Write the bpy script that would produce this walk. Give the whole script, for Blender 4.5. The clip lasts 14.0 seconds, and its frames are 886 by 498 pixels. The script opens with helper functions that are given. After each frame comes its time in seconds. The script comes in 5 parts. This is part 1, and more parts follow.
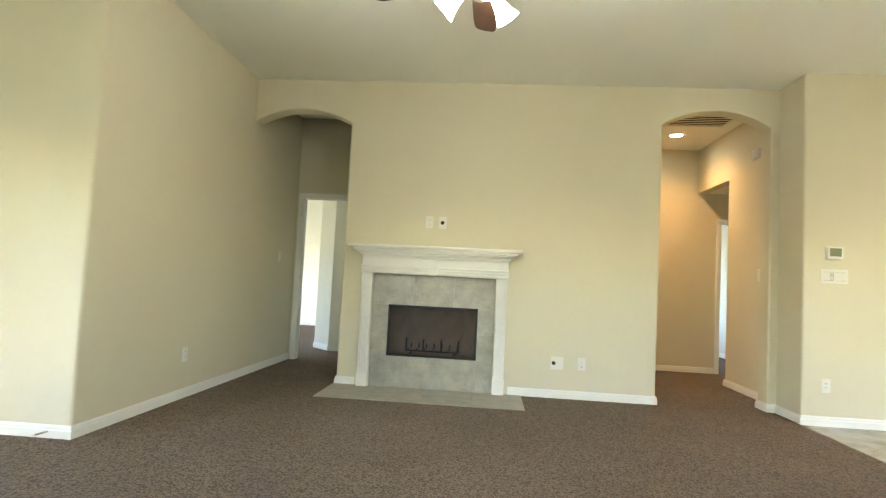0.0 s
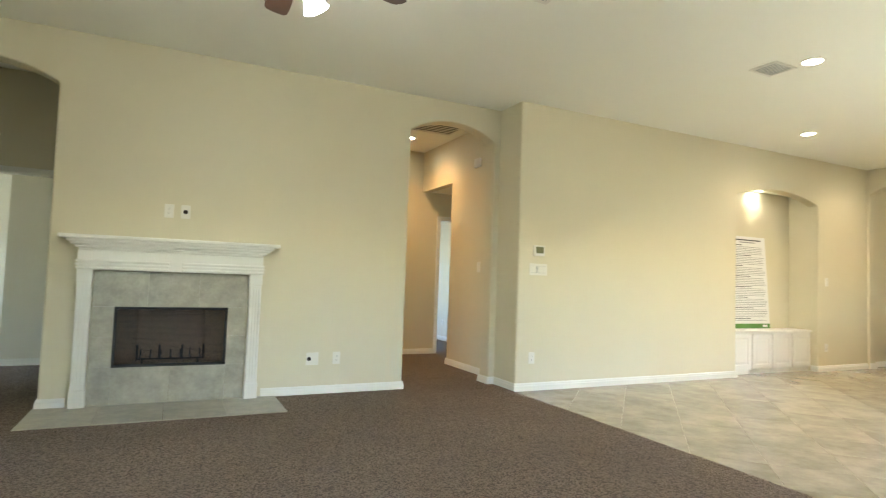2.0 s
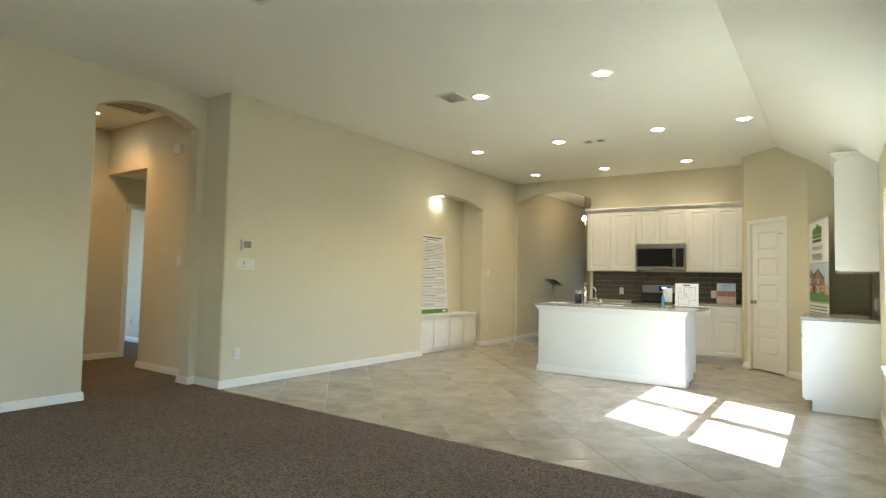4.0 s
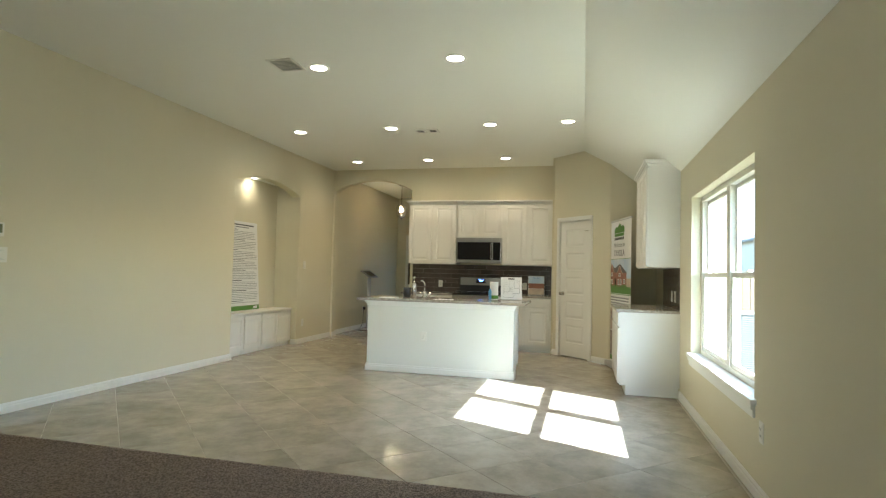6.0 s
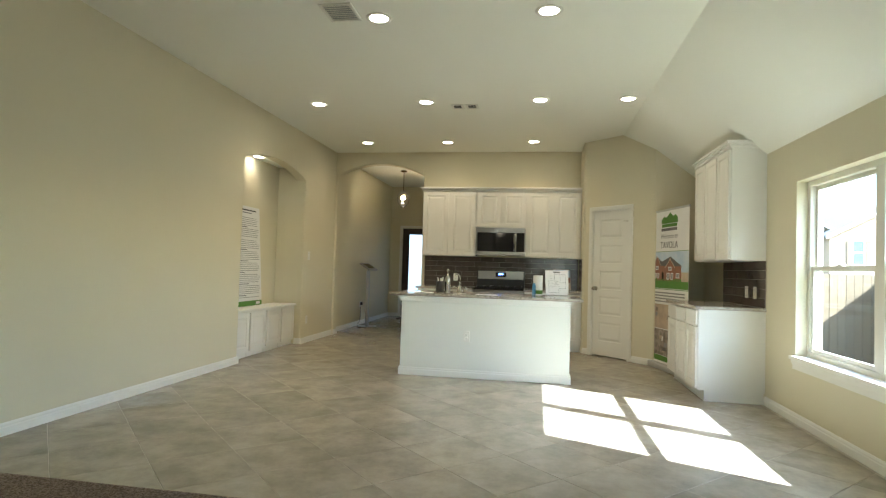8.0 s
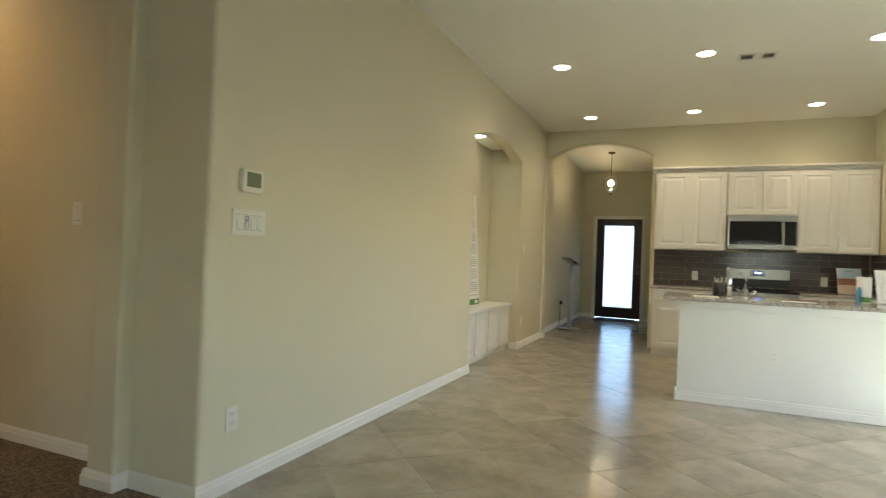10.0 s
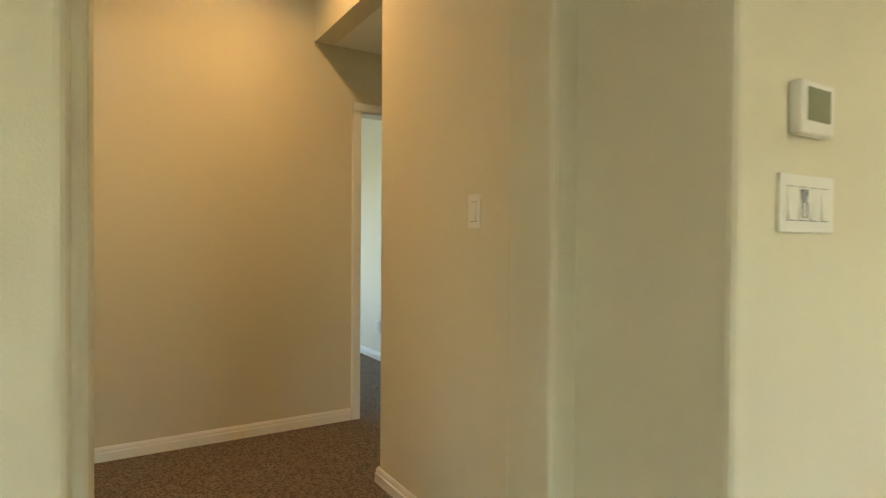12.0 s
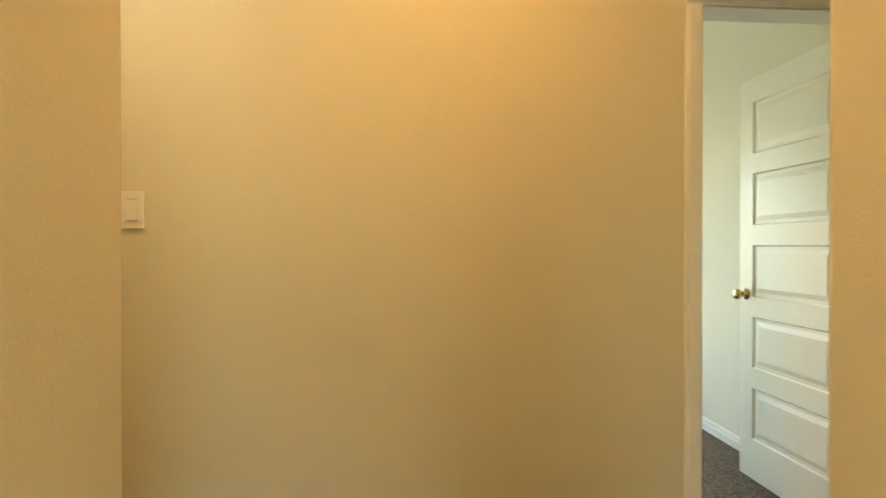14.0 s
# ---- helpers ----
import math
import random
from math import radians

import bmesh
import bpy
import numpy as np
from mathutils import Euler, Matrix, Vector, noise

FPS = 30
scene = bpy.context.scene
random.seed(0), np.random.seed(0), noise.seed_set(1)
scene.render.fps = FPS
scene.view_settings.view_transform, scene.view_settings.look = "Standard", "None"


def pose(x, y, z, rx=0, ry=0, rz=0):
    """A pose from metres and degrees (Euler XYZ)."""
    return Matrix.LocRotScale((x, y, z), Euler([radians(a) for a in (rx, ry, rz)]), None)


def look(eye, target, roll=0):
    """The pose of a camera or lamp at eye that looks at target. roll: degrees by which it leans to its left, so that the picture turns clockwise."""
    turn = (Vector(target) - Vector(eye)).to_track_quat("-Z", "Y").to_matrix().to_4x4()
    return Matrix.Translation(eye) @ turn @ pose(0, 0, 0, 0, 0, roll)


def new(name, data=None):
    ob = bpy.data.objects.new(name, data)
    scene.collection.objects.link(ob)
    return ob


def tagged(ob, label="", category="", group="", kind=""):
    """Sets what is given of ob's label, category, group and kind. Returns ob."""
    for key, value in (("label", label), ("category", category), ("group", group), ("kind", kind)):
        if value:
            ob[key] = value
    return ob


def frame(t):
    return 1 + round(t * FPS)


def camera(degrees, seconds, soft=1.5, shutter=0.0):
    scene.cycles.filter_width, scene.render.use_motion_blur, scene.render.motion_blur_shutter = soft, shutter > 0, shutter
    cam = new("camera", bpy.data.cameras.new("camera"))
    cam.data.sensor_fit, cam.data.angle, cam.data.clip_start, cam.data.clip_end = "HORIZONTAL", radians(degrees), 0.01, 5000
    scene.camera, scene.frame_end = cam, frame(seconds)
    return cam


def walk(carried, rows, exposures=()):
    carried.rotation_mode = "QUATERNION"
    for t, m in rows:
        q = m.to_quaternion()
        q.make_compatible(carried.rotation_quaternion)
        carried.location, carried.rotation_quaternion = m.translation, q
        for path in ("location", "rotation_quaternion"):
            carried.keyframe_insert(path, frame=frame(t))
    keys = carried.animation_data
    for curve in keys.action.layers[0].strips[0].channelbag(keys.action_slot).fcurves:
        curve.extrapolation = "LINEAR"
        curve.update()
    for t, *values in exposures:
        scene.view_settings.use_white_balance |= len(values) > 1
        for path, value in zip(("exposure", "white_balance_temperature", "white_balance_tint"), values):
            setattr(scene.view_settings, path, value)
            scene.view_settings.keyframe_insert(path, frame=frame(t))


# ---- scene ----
# Walk: seconds, eye x, y, z in metres, yaw, pitch, roll in degrees
cam = camera(76.4, 14.0, soft=1.2, shutter=0.2)
ROWS = [
    (0.0, 0.570, 0.267, 1.057, 4.74, 3.37, 2.89),
    (0.5, 0.260, 0.314, 1.042, -2.27, 3.76, 2.69),
    (1.0, 0.145, 0.376, 1.081, -8.64, 3.32, 2.35),
    (1.5, 0.098, 0.393, 1.152, -16.47, 2.70, 2.29),
    (2.0, 0.000, 0.404, 1.132, -25.76, 3.11, 2.00),
    (2.5, -0.104, 0.378, 1.129, -35.38, 3.40, 1.78),
    (3.0, -0.147, 0.306, 1.152, -43.19, 3.30, 1.52),
    (3.5, -0.172, 0.242, 1.150, -49.79, 3.25, 1.33),
    (4.0, -0.171, 0.249, 1.170, -55.16, 3.01, 1.34),
    (6.5, 0.220, 1.122, 1.217, -79.39, 2.19, 1.54),
    (7.0, 0.345, 1.389, 1.205, -80.98, 1.99, 1.70),
    (9.5, 1.189, 3.054, 1.134, -73.62, 1.15, 2.33),
    (10.0, 1.394, 3.417, 1.147, -66.71, 0.78, 2.27),
    (10.5, 1.631, 3.792, 1.151, -58.16, 0.36, 2.12),
    (11.0, 1.813, 4.110, 1.154, -49.27, -0.04, 1.77),
    (11.5, 2.030, 4.431, 1.206, -39.61, -1.06, 0.68),
    (12.0, 2.232, 4.743, 1.189, -31.46, -0.72, 0.36),
    (12.5, 2.410, 5.149, 1.198, -23.30, -1.30, -0.27),
    (13.0, 2.506, 5.561, 1.210, -18.10, -1.34, -0.22),
    (13.5, 2.610, 5.925, 1.203, -13.30, -1.09, 0.11),
    (14.0, 2.661, 6.308, 1.190, -4.19, -0.27, -0.00),
]
EXPOSURES = [(0.0, 4.68, 5950, 7), (2.0, 4.45, 5700, 7), (4.0, 3.82, 5480, 6), (6.5, 3.44, 5480, 4), (9.5, 3.4, 5600, 5), (11.0, 3.78, 5950, 6), (12.0, 4.12, 6300, 4), (13.0, 4.5, 6700, 2), (14.0, 4.62, 7000, 2)]


def stand(x, y, z, yaw, pitch, roll):
    a, b = radians(yaw), radians(pitch)
    ahead = Vector((-math.sin(a) * math.cos(b), math.cos(a) * math.cos(b), math.sin(b)))
    eye = Vector((x, y, z))
    return look(eye, eye + ahead, roll)


walk(cam, [(t, stand(*r)) for t, *r in ROWS], EXPOSURES)

# ---- world, sun, large lights ----
SUN_WAY = Vector((0.47, 1.0, 0.0)).normalized()
SUN_UP = radians(38.4)
world = bpy.data.worlds.new("sky")
scene.world = world
world.use_nodes = True
wn = world.node_tree.nodes
sky = wn.new("ShaderNodeTexSky")
sky.sky_type = "NISHITA"
sky.sun_disc = False
sky.sun_elevation = SUN_UP
sky.sun_rotation = math.atan2(-SUN_WAY.x, -SUN_WAY.y)
wn["Background"].inputs["Strength"].default_value = 0.15
world.node_tree.links.new(sky.outputs[0], wn["Background"].inputs["Color"])


def lamp(name, kind, energy, color, m, size=0.1, size_y=0.0, angle=0.0):
    data = bpy.data.lights.new(name, kind)
    data.energy, data.color = energy, color
    if kind == "AREA":
        data.shape = "RECTANGLE" if size_y else "DISK"
        data.size = size
        if size_y:
            data.size_y = size_y
        else:
            data.spread = radians(130)
    elif kind == "SUN":
        data.angle = angle
    elif kind == "POINT":
        data.shadow_soft_size = size
    ob = new(name, data)
    ob.matrix_world = m
    return ob


toward = SUN_WAY * math.cos(SUN_UP) + Vector((0, 0, -math.sin(SUN_UP)))
lamp("sun", "SUN", 5.0, (1.0, 0.975, 0.93), look((0, 0, 20), Vector((0, 0, 20)) + toward), angle=radians(0.5))
# area lamps as daylight through two unseen openings behind the walk; the south one is assumed
DAY = (0.86, 0.95, 1.0)
lamp("daylight_south", "AREA", 0.38, (1.0, 0.98, 0.90), look((-0.65, -0.16, 1.3), (-0.65, 1.5, 0.9)), 0.9, 1.3)
lamp("daylight_west", "AREA", 0.3, DAY, look((-3.48, 1.2, 1.25), (-1.2, 1.5, 0.6)), 1.3, 1.4)
WARM = (1.0, 0.68, 0.38)
CANS = [(6.91, 4.59), (6.91, 3.30), (6.91, 2.01), (6.92, 1.07), (8.95, 4.62), (8.95, 3.37), (8.95, 2.09), (4.74, 3.24), (4.74, 1.96)]
CEIL = 3.06


# ---- materials ----
def material(name, color, rough=0.6, metal=0.0, spots=0.0, spot_scale=3.0, spot_low=0.4, spot_high=0.65, grain=0.0, grain_scale=60.0, bump=0.0, bump_scale=200.0, second=None, rand=0.0, spec=0.5, detail=4.0, rough_var=0.0, emit=0.0, bump_height=0.004, cloud=0.5, grain_low=0.42, grain_high=0.68):
    m = bpy.data.materials.new(name)
    m.use_nodes = True
    nt = m.node_tree
    n, l = nt.nodes, nt.links
    b = n["Principled BSDF"]
    b.inputs["Roughness"].default_value = rough
    b.inputs["Metallic"].default_value = metal
    b.inputs["Specular IOR Level"].default_value = spec
    tc = n.new("ShaderNodeTexCoord")
    where = tc.outputs["Object"]
    if rand:
        each = n.new("ShaderNodeObjectInfo")
        shift = n.new("ShaderNodeVectorMath")
        shift.operation = "MULTIPLY_ADD"
        l.new(each.outputs["Random"], shift.inputs[0])
        shift.inputs[1].default_value = (37.0, 91.0, 53.0)
        l.new(where, shift.inputs[2])
        where = shift.outputs[0]
    col = n.new("ShaderNodeRGB")
    col.outputs[0].default_value = (*color, 1)
    out = col.outputs[0]
    second = second or tuple(c * 0.8 for c in color)

    def noise_at(scale, det):
        t = n.new("ShaderNodeTexNoise")
        t.inputs["Scale"].default_value = scale
        t.inputs["Detail"].default_value = det
        l.new(where, t.inputs["Vector"])
        return t

    def mixed(a, fac_socket, strength, c2, lo, hi):
        r = n.new("ShaderNodeMapRange")
        r.inputs["From Min"].default_value, r.inputs["From Max"].default_value = lo, hi
        r.inputs["To Max"].default_value = strength
        l.new(fac_socket, r.inputs["Value"])
        x = n.new("ShaderNodeMix")
        x.data_type = "RGBA"
        l.new(r.outputs[0], x.inputs["Factor"])
        l.new(a, x.inputs[6])
        x.inputs[7].default_value = (*c2, 1)
        return x.outputs[2]

    if spots:
        t = noise_at(spot_scale, detail)
        t.inputs["Roughness"].default_value = cloud
        out = mixed(out, t.outputs["Fac"], spots, second, spot_low, spot_high)
    if grain:
        t = noise_at(grain_scale, 2.0)
        out = mixed(out, t.outputs["Fac"], grain, tuple(c * 0.45 for c in color), grain_low, grain_high)
    if rand:
        oi = n.new("ShaderNodeObjectInfo")
        hsv = n.new("ShaderNodeHueSaturation")
        r = n.new("ShaderNodeMapRange")
        r.inputs["To Min"].default_value, r.inputs["To Max"].default_value = 1 - rand, 1 + rand
        l.new(oi.outputs["Random"], r.inputs["Value"])
        l.new(r.outputs[0], hsv.inputs["Value"])
        l.new(out, hsv.inputs["Color"])
        out = hsv.outputs[0]
    l.new(out, b.inputs["Base Color"])
    if rough_var:
        t = noise_at(5.0, 3.0)
        r = n.new("ShaderNodeMapRange")
        r.inputs["To Min"].default_value, r.inputs["To Max"].default_value = max(0.02, rough - rough_var), rough + rough_var
        l.new(t.outputs["Fac"], r.inputs["Value"])
        l.new(r.outputs[0], b.inputs["Roughness"])
    if bump:
        t = noise_at(bump_scale, 3.0)
        bp = n.new("ShaderNodeBump")
        bp.inputs["Strength"].default_value = bump
        bp.inputs["Distance"].default_value = bump_height
        l.new(t.outputs["Fac"], bp.inputs["Height"])
        l.new(bp.outputs[0], b.inputs["Normal"])
    if emit:
        b.inputs["Emission Color"].default_value = (*color, 1)
        b.inputs["Emission Strength"].default_value = emit
    return m


def glass(name, color=(1, 1, 1), rough=0.0, ior=1.45):
    m = bpy.data.materials.new(name)
    m.use_nodes = True
    b = m.node_tree.nodes["Principled BSDF"]
    b.inputs["Base Color"].default_value = (*color, 1)
    b.inputs["Roughness"].default_value = rough
    b.inputs["IOR"].default_value = ior
    b.inputs["Transmission Weight"].default_value = 1.0
    return m


PAINT = material("wall_paint", (0.672, 0.625, 0.455), 0.75, spots=0.25, spot_scale=1.3, second=(0.642, 0.596, 0.432), bump=0.25, bump_scale=150, spec=0.3)
CEIL_PAINT = material("ceiling_paint", (0.86, 0.86, 0.765), 0.85, spots=0.2, spot_scale=1.0, second=(0.84, 0.84, 0.745), bump=0.3, bump_scale=110, spec=0.2)
ROOM_PAINT = material("room_paint", (0.74, 0.71, 0.60), 0.8, spots=0.2, spot_scale=1.0, second=(0.71, 0.68, 0.575), bump=0.2, bump_scale=150, spec=0.2)
TRIM = material("trim_paint", (0.80, 0.79, 0.72), 0.4, spots=0.2, spot_scale=4, second=(0.76, 0.75, 0.68), bump=0.05, bump_scale=60)
CAB = material("cabinet_paint", (0.80, 0.79, 0.73), 0.38, spots=0.2, spot_scale=3, second=(0.77, 0.76, 0.70), bump=0.05, bump_scale=70)
PLASTIC = material("white_plastic", (0.76, 0.74, 0.65), 0.35, spots=0.1, spot_scale=20, bump=0.03)
PLASTIC_GREY = material("grey_plastic", (0.42, 0.42, 0.39), 0.4, spots=0.1, spot_scale=20)
CARPET = material("carpet", (0.268, 0.212, 0.162), 0.98, spots=0.45, spot_scale=1.3, second=(0.205, 0.16, 0.121), grain=1.0, grain_low=0.44, grain_high=0.58, grain_scale=95, bump=1.0, bump_scale=100, spec=0.1, bump_height=0.018)
TILE = material("stone_tile", (0.39, 0.357, 0.28), 0.19, spots=1.0, spot_scale=3.2, second=(0.265, 0.24, 0.182), cloud=0.68, grain=0.06, grain_scale=45, bump=0.02, bump_scale=14, rand=0.05, detail=9, rough_var=0.0, spot_low=0.36, spot_high=0.64)
GROUT = material("grout", (0.40, 0.365, 0.30), 0.9, spots=0.3, spot_scale=10, bump=0.3, bump_scale=90)
HEARTH = material("hearth_stone", (0.43, 0.405, 0.32), 0.35, spots=1.0, spot_scale=6.0, second=(0.285, 0.272, 0.215), cloud=0.74, spot_low=0.36, spot_high=0.64, grain=0.08, grain_scale=40, bump=0.04, bump_scale=40, rand=0.03, detail=10, rough_var=0.06)
BLACK = material("black_metal", (0.012, 0.012, 0.012), 0.45, spots=0.3, spot_scale=8, bump=0.1, bump_scale=60)
FIREBRICK = material("firebrick", (0.31, 0.22, 0.15), 0.85, spots=0.6, spot_scale=5, second=(0.25, 0.185, 0.14), bump=0.5, bump_scale=50)
STEEL = material("brushed_steel", (0.37, 0.355, 0.325), 0.28, 1.0, spots=0.3, spot_scale=6, second=(0.42, 0.405, 0.37), bump=0.04, bump_scale=300)
NICKEL = material("satin_nickel", (0.55, 0.52, 0.46), 0.25, 1.0, spots=0.2, spot_scale=10)
BRASS = material("satin_brass", (0.62, 0.45, 0.20), 0.25, 1.0, spots=0.2, spot_scale=10)
BRONZE = material("aged_bronze", (0.16, 0.12, 0.08), 0.35, 1.0, spots=0.4, spot_scale=12)
DARKGLASS = material("black_glass", (0.012, 0.012, 0.014), 0.06, spots=0.2, spot_scale=3)
GRANITE = material("granite", (0.52, 0.48, 0.41), 0.15, spots=0.9, spot_scale=45, second=(0.20, 0.18, 0.15), grain=0.6, grain_scale=160, bump=0.02, detail=8)
SUBWAY = material("subway_tile", (0.105, 0.085, 0.075), 0.12, spots=0.5, spot_scale=9, second=(0.075, 0.062, 0.056), bump=0.35, bump_scale=24, rand=0.2, rough_var=0.05)
WALNUT = material("walnut_blade", (0.085, 0.04, 0.022), 0.45, spots=0.7, spot_scale=6, second=(0.05, 0.024, 0.014), grain=0.3, grain_scale=40, bump=0.05)
MAHOGANY = material("dark_door_wood", (0.032, 0.017, 0.016), 0.35, spots=0.6, spot_scale=5, second=(0.018, 0.010, 0.010), grain=0.3, grain_scale=30, bump=0.08, bump_scale=50)
VINYL = material("window_vinyl", (0.72, 0.70, 0.60), 0.55, spots=0.15, spot_scale=5, bump=0.03)


def thin_glass(name):
    """A pane too thin to bend light: clear with a faint gloss."""
    m = bpy.data.materials.new(name)
    m.use_nodes = True
    n, l = m.node_tree.nodes, m.node_tree.links
    n.remove(n["Principled BSDF"])
    clear, gloss, mix = n.new("ShaderNodeBsdfTransparent"), n.new("ShaderNodeBsdfGlossy"), n.new("ShaderNodeMixShader")
    clear.inputs["Color"].default_value = (0.97, 0.985, 0.98, 1)
    gloss.inputs["Roughness"].default_value = 0.02
    mix.inputs[0].default_value = 0.035
    l.new(clear.outputs[0], mix.inputs[1])
    l.new(gloss.outputs[0], mix.inputs[2])
    l.new(mix.outputs[0], n["Material Output"].inputs["Surface"])
    return m


PANE = thin_glass("window_glass")
CLEAR = glass("clear_glass")
FROST = glass("frosted_glass", (0.37, 0.40, 0.455), 0.45)
BULB = material("bulb", (1.0, 0.80, 0.50), 0.5, emit=12)
CAN_GLOW = material("can_lens", (1.0, 0.87, 0.66), 0.5, emit=4)
SHADE_GLOW = material("lit_shade", (1.0, 0.95, 0.86), 0.4, emit=3.2)
PAPER = material("paper", (0.80, 0.80, 0.77), 0.55, spots=0.1, spot_scale=8)
INK = material("ink", (0.05, 0.05, 0.05), 0.6, spots=0.2, spot_scale=10)
INK_GREY = material("grey_ink", (0.30, 0.30, 0.29), 0.6, spots=0.2, spot_scale=10)
GREEN = material("green_print", (0.10, 0.25, 0.035), 0.55, spots=0.4, spot_scale=9, second=(0.06, 0.16, 0.02))
BLUE = material("blue_print", (0.10, 0.30, 0.52), 0.5, spots=0.4, spot_scale=9, second=(0.35, 0.5, 0.6))
BRICKPRINT = material("red_print", (0.30, 0.13, 0.08), 0.55, spots=0.6, spot_scale=12, second=(0.20, 0.09, 0.06))
TAN = material("tan_print", (0.55, 0.44, 0.32), 0.55, spots=0.7, spot_scale=8, second=(0.34, 0.27, 0.21))
PICTURE = material("interior_print", (0.42, 0.36, 0.30), 0.55, spots=1.0, spot_scale=14, second=(0.16, 0.13, 0.11), grain=0.4, grain_scale=40)
SKYPRINT = material("sky_print", (0.45, 0.58, 0.70), 0.55, spots=0.6, spot_scale=6, second=(0.70, 0.74, 0.76))
DARKPLASTIC = material("black_plastic", (0.02, 0.02, 0.021), 0.4, spots=0.2, spot_scale=15)
# near-black painted in for unlit hollows; also the printed banner door
DARK = material("dark_void", (0.015, 0.012, 0.010), 0.9, spots=0.2, spot_scale=5)
MAT = material("door_mat", (0.035, 0.03, 0.028), 0.95, spots=0.4, spot_scale=14, bump=0.6, bump_scale=200)
FENCE = material("cedar", (0.165, 0.122, 0.068), 0.8, spots=0.6, spot_scale=3, second=(0.125, 0.092, 0.052), grain=0.3, grain_scale=30, rand=0.14, bump=0.2, bump_scale=40)
GRASS = material("lawn", (0.15, 0.14, 0.085), 0.95, spots=0.7, spot_scale=2, second=(0.10, 0.10, 0.055), grain=0.4, grain_scale=50, bump=0.6, bump_scale=60)
SIDING = material("house_siding", (0.34, 0.295, 0.23), 0.8, spots=0.2, spot_scale=1, bump=0.1, bump_scale=20)
SHINGLE = material("roof_shingle", (0.16, 0.155, 0.15), 0.9, spots=0.5, spot_scale=4, bump=0.5, bump_scale=20)
BRICK = material("tan_brick", (0.40, 0.30, 0.21), 0.85, spots=0.5, spot_scale=4, rand=0.15, bump=0.3, bump_scale=50)
ACGREY = material("ac_enamel", (0.16, 0.16, 0.15), 0.5, spots=0.3, spot_scale=4)
ACMETAL = material("ac_metal", (0.52, 0.52, 0.50), 0.4, 0.3, spots=0.3, spot_scale=4)
TEALGLASS = material("far_window", (0.05, 0.10, 0.11), 0.08, spots=0.3, spot_scale=2)


# ---- mesh helpers ----
def mesh_object(name, bm, mat, parent=None, smooth=False):
    me = bpy.data.meshes.new(name)
    bmesh.ops.recalc_face_normals(bm, faces=bm.faces[:])
    if smooth:
        for f in bm.faces:
            f.smooth = True
    bm.to_mesh(me)
    bm.free()
    me.materials.append(mat)
    ob = new(name, me)
    if parent is not None:
        ob.parent = parent
    return ob


def part(name, bm, mat, parent, label="", smooth=False):
    ob = mesh_object(name, bm, mat, parent, smooth)
    return tagged(ob, label=label) if label else ob


def thing(name, m, label, category, group=""):
    ob = new(name)
    ob.empty_display_size = 0.1
    ob.matrix_world = m
    return tagged(ob, label, category, group)


def structure(name, bm, mat, label, category, bevel=0.0, smooth=False):
    ob = mesh_object(name, bm, mat, smooth=smooth)
    if bevel:
        md = ob.modifiers.new("round", "BEVEL")
        md.width, md.segments, md.limit_method, md.angle_limit = bevel, 3, "ANGLE", radians(50)
        md.harden_normals = False
    return tagged(ob, label, category, kind="structure")


def box(bm, x0, y0, z0, x1, y1, z1, bevel=0.0, seg=2):
    r = bmesh.ops.create_cube(bm, size=1.0)
    vs = r["verts"]
    for v in vs:
        v.co = Vector((x0 + (v.co.x + 0.5) * (x1 - x0), y0 + (v.co.y + 0.5) * (y1 - y0), z0 + (v.co.z + 0.5) * (z1 - z0)))
    if bevel:
        es = list({e for v in vs for e in v.link_edges})
        bmesh.ops.bevel(bm, geom=es, offset=bevel, segments=seg, affect="EDGES", profile=0.6)
    return bm


def boxed(*a, **k):
    return box(bmesh.new(), *a, **k)


def prism(bm, pts, vec):
    """Extrude a planar loop of points along vec."""
    vec = Vector(vec)
    a = [bm.verts.new(p) for p in pts]
    b = [bm.verts.new(Vector(p) + vec) for p in pts]
    n = len(a)
    bm.faces.new(a[::-1])
    bm.faces.new(b)
    for i in range(n):
        bm.faces.new((a[i], a[(i + 1) % n], b[(i + 1) % n], b[i]))
    return bm


def lathe(bm, profile, seg=24, m=None):
    """Turn a list of (radius, height) about z."""
    rings = []
    for r, z in profile:
        rings.append([bm.verts.new((r * math.cos(2 * math.pi * i / seg), r * math.sin(2 * math.pi * i / seg), z)) for i in range(seg)])
    for a, b in zip(rings, rings[1:]):
        for i in range(seg):
            bm.faces.new((a[i], a[(i + 1) % seg], b[(i + 1) % seg], b[i]))
    bm.faces.new(rings[0][::-1])
    bm.faces.new(rings[-1])
    if m is not None:
        bmesh.ops.transform(bm, matrix=m, verts=[v for ring in rings for v in ring])
    return bm


def tube(bm, pts, r, seg=10):
    pts = [Vector(p) for p in pts]
    rings = []
    for i, p in enumerate(pts):
        d = (pts[min(i + 1, len(pts) - 1)] - pts[max(i - 1, 0)]).normalized()
        side = d.cross(Vector((0, 0, 1)))
        side = side.normalized() if side.length > 1e-4 else Vector((1, 0, 0))
        up = side.cross(d)
        rings.append([bm.verts.new(p + r * (math.cos(2 * math.pi * k / seg) * side + math.sin(2 * math.pi * k / seg) * up)) for k in range(seg)])
    for a, b in zip(rings, rings[1:]):
        for k in range(seg):
            bm.faces.new((a[k], a[(k + 1) % seg], b[(k + 1) % seg], b[k]))
    bm.faces.new(rings[0][::-1])
    bm.faces.new(rings[-1])
    return bm


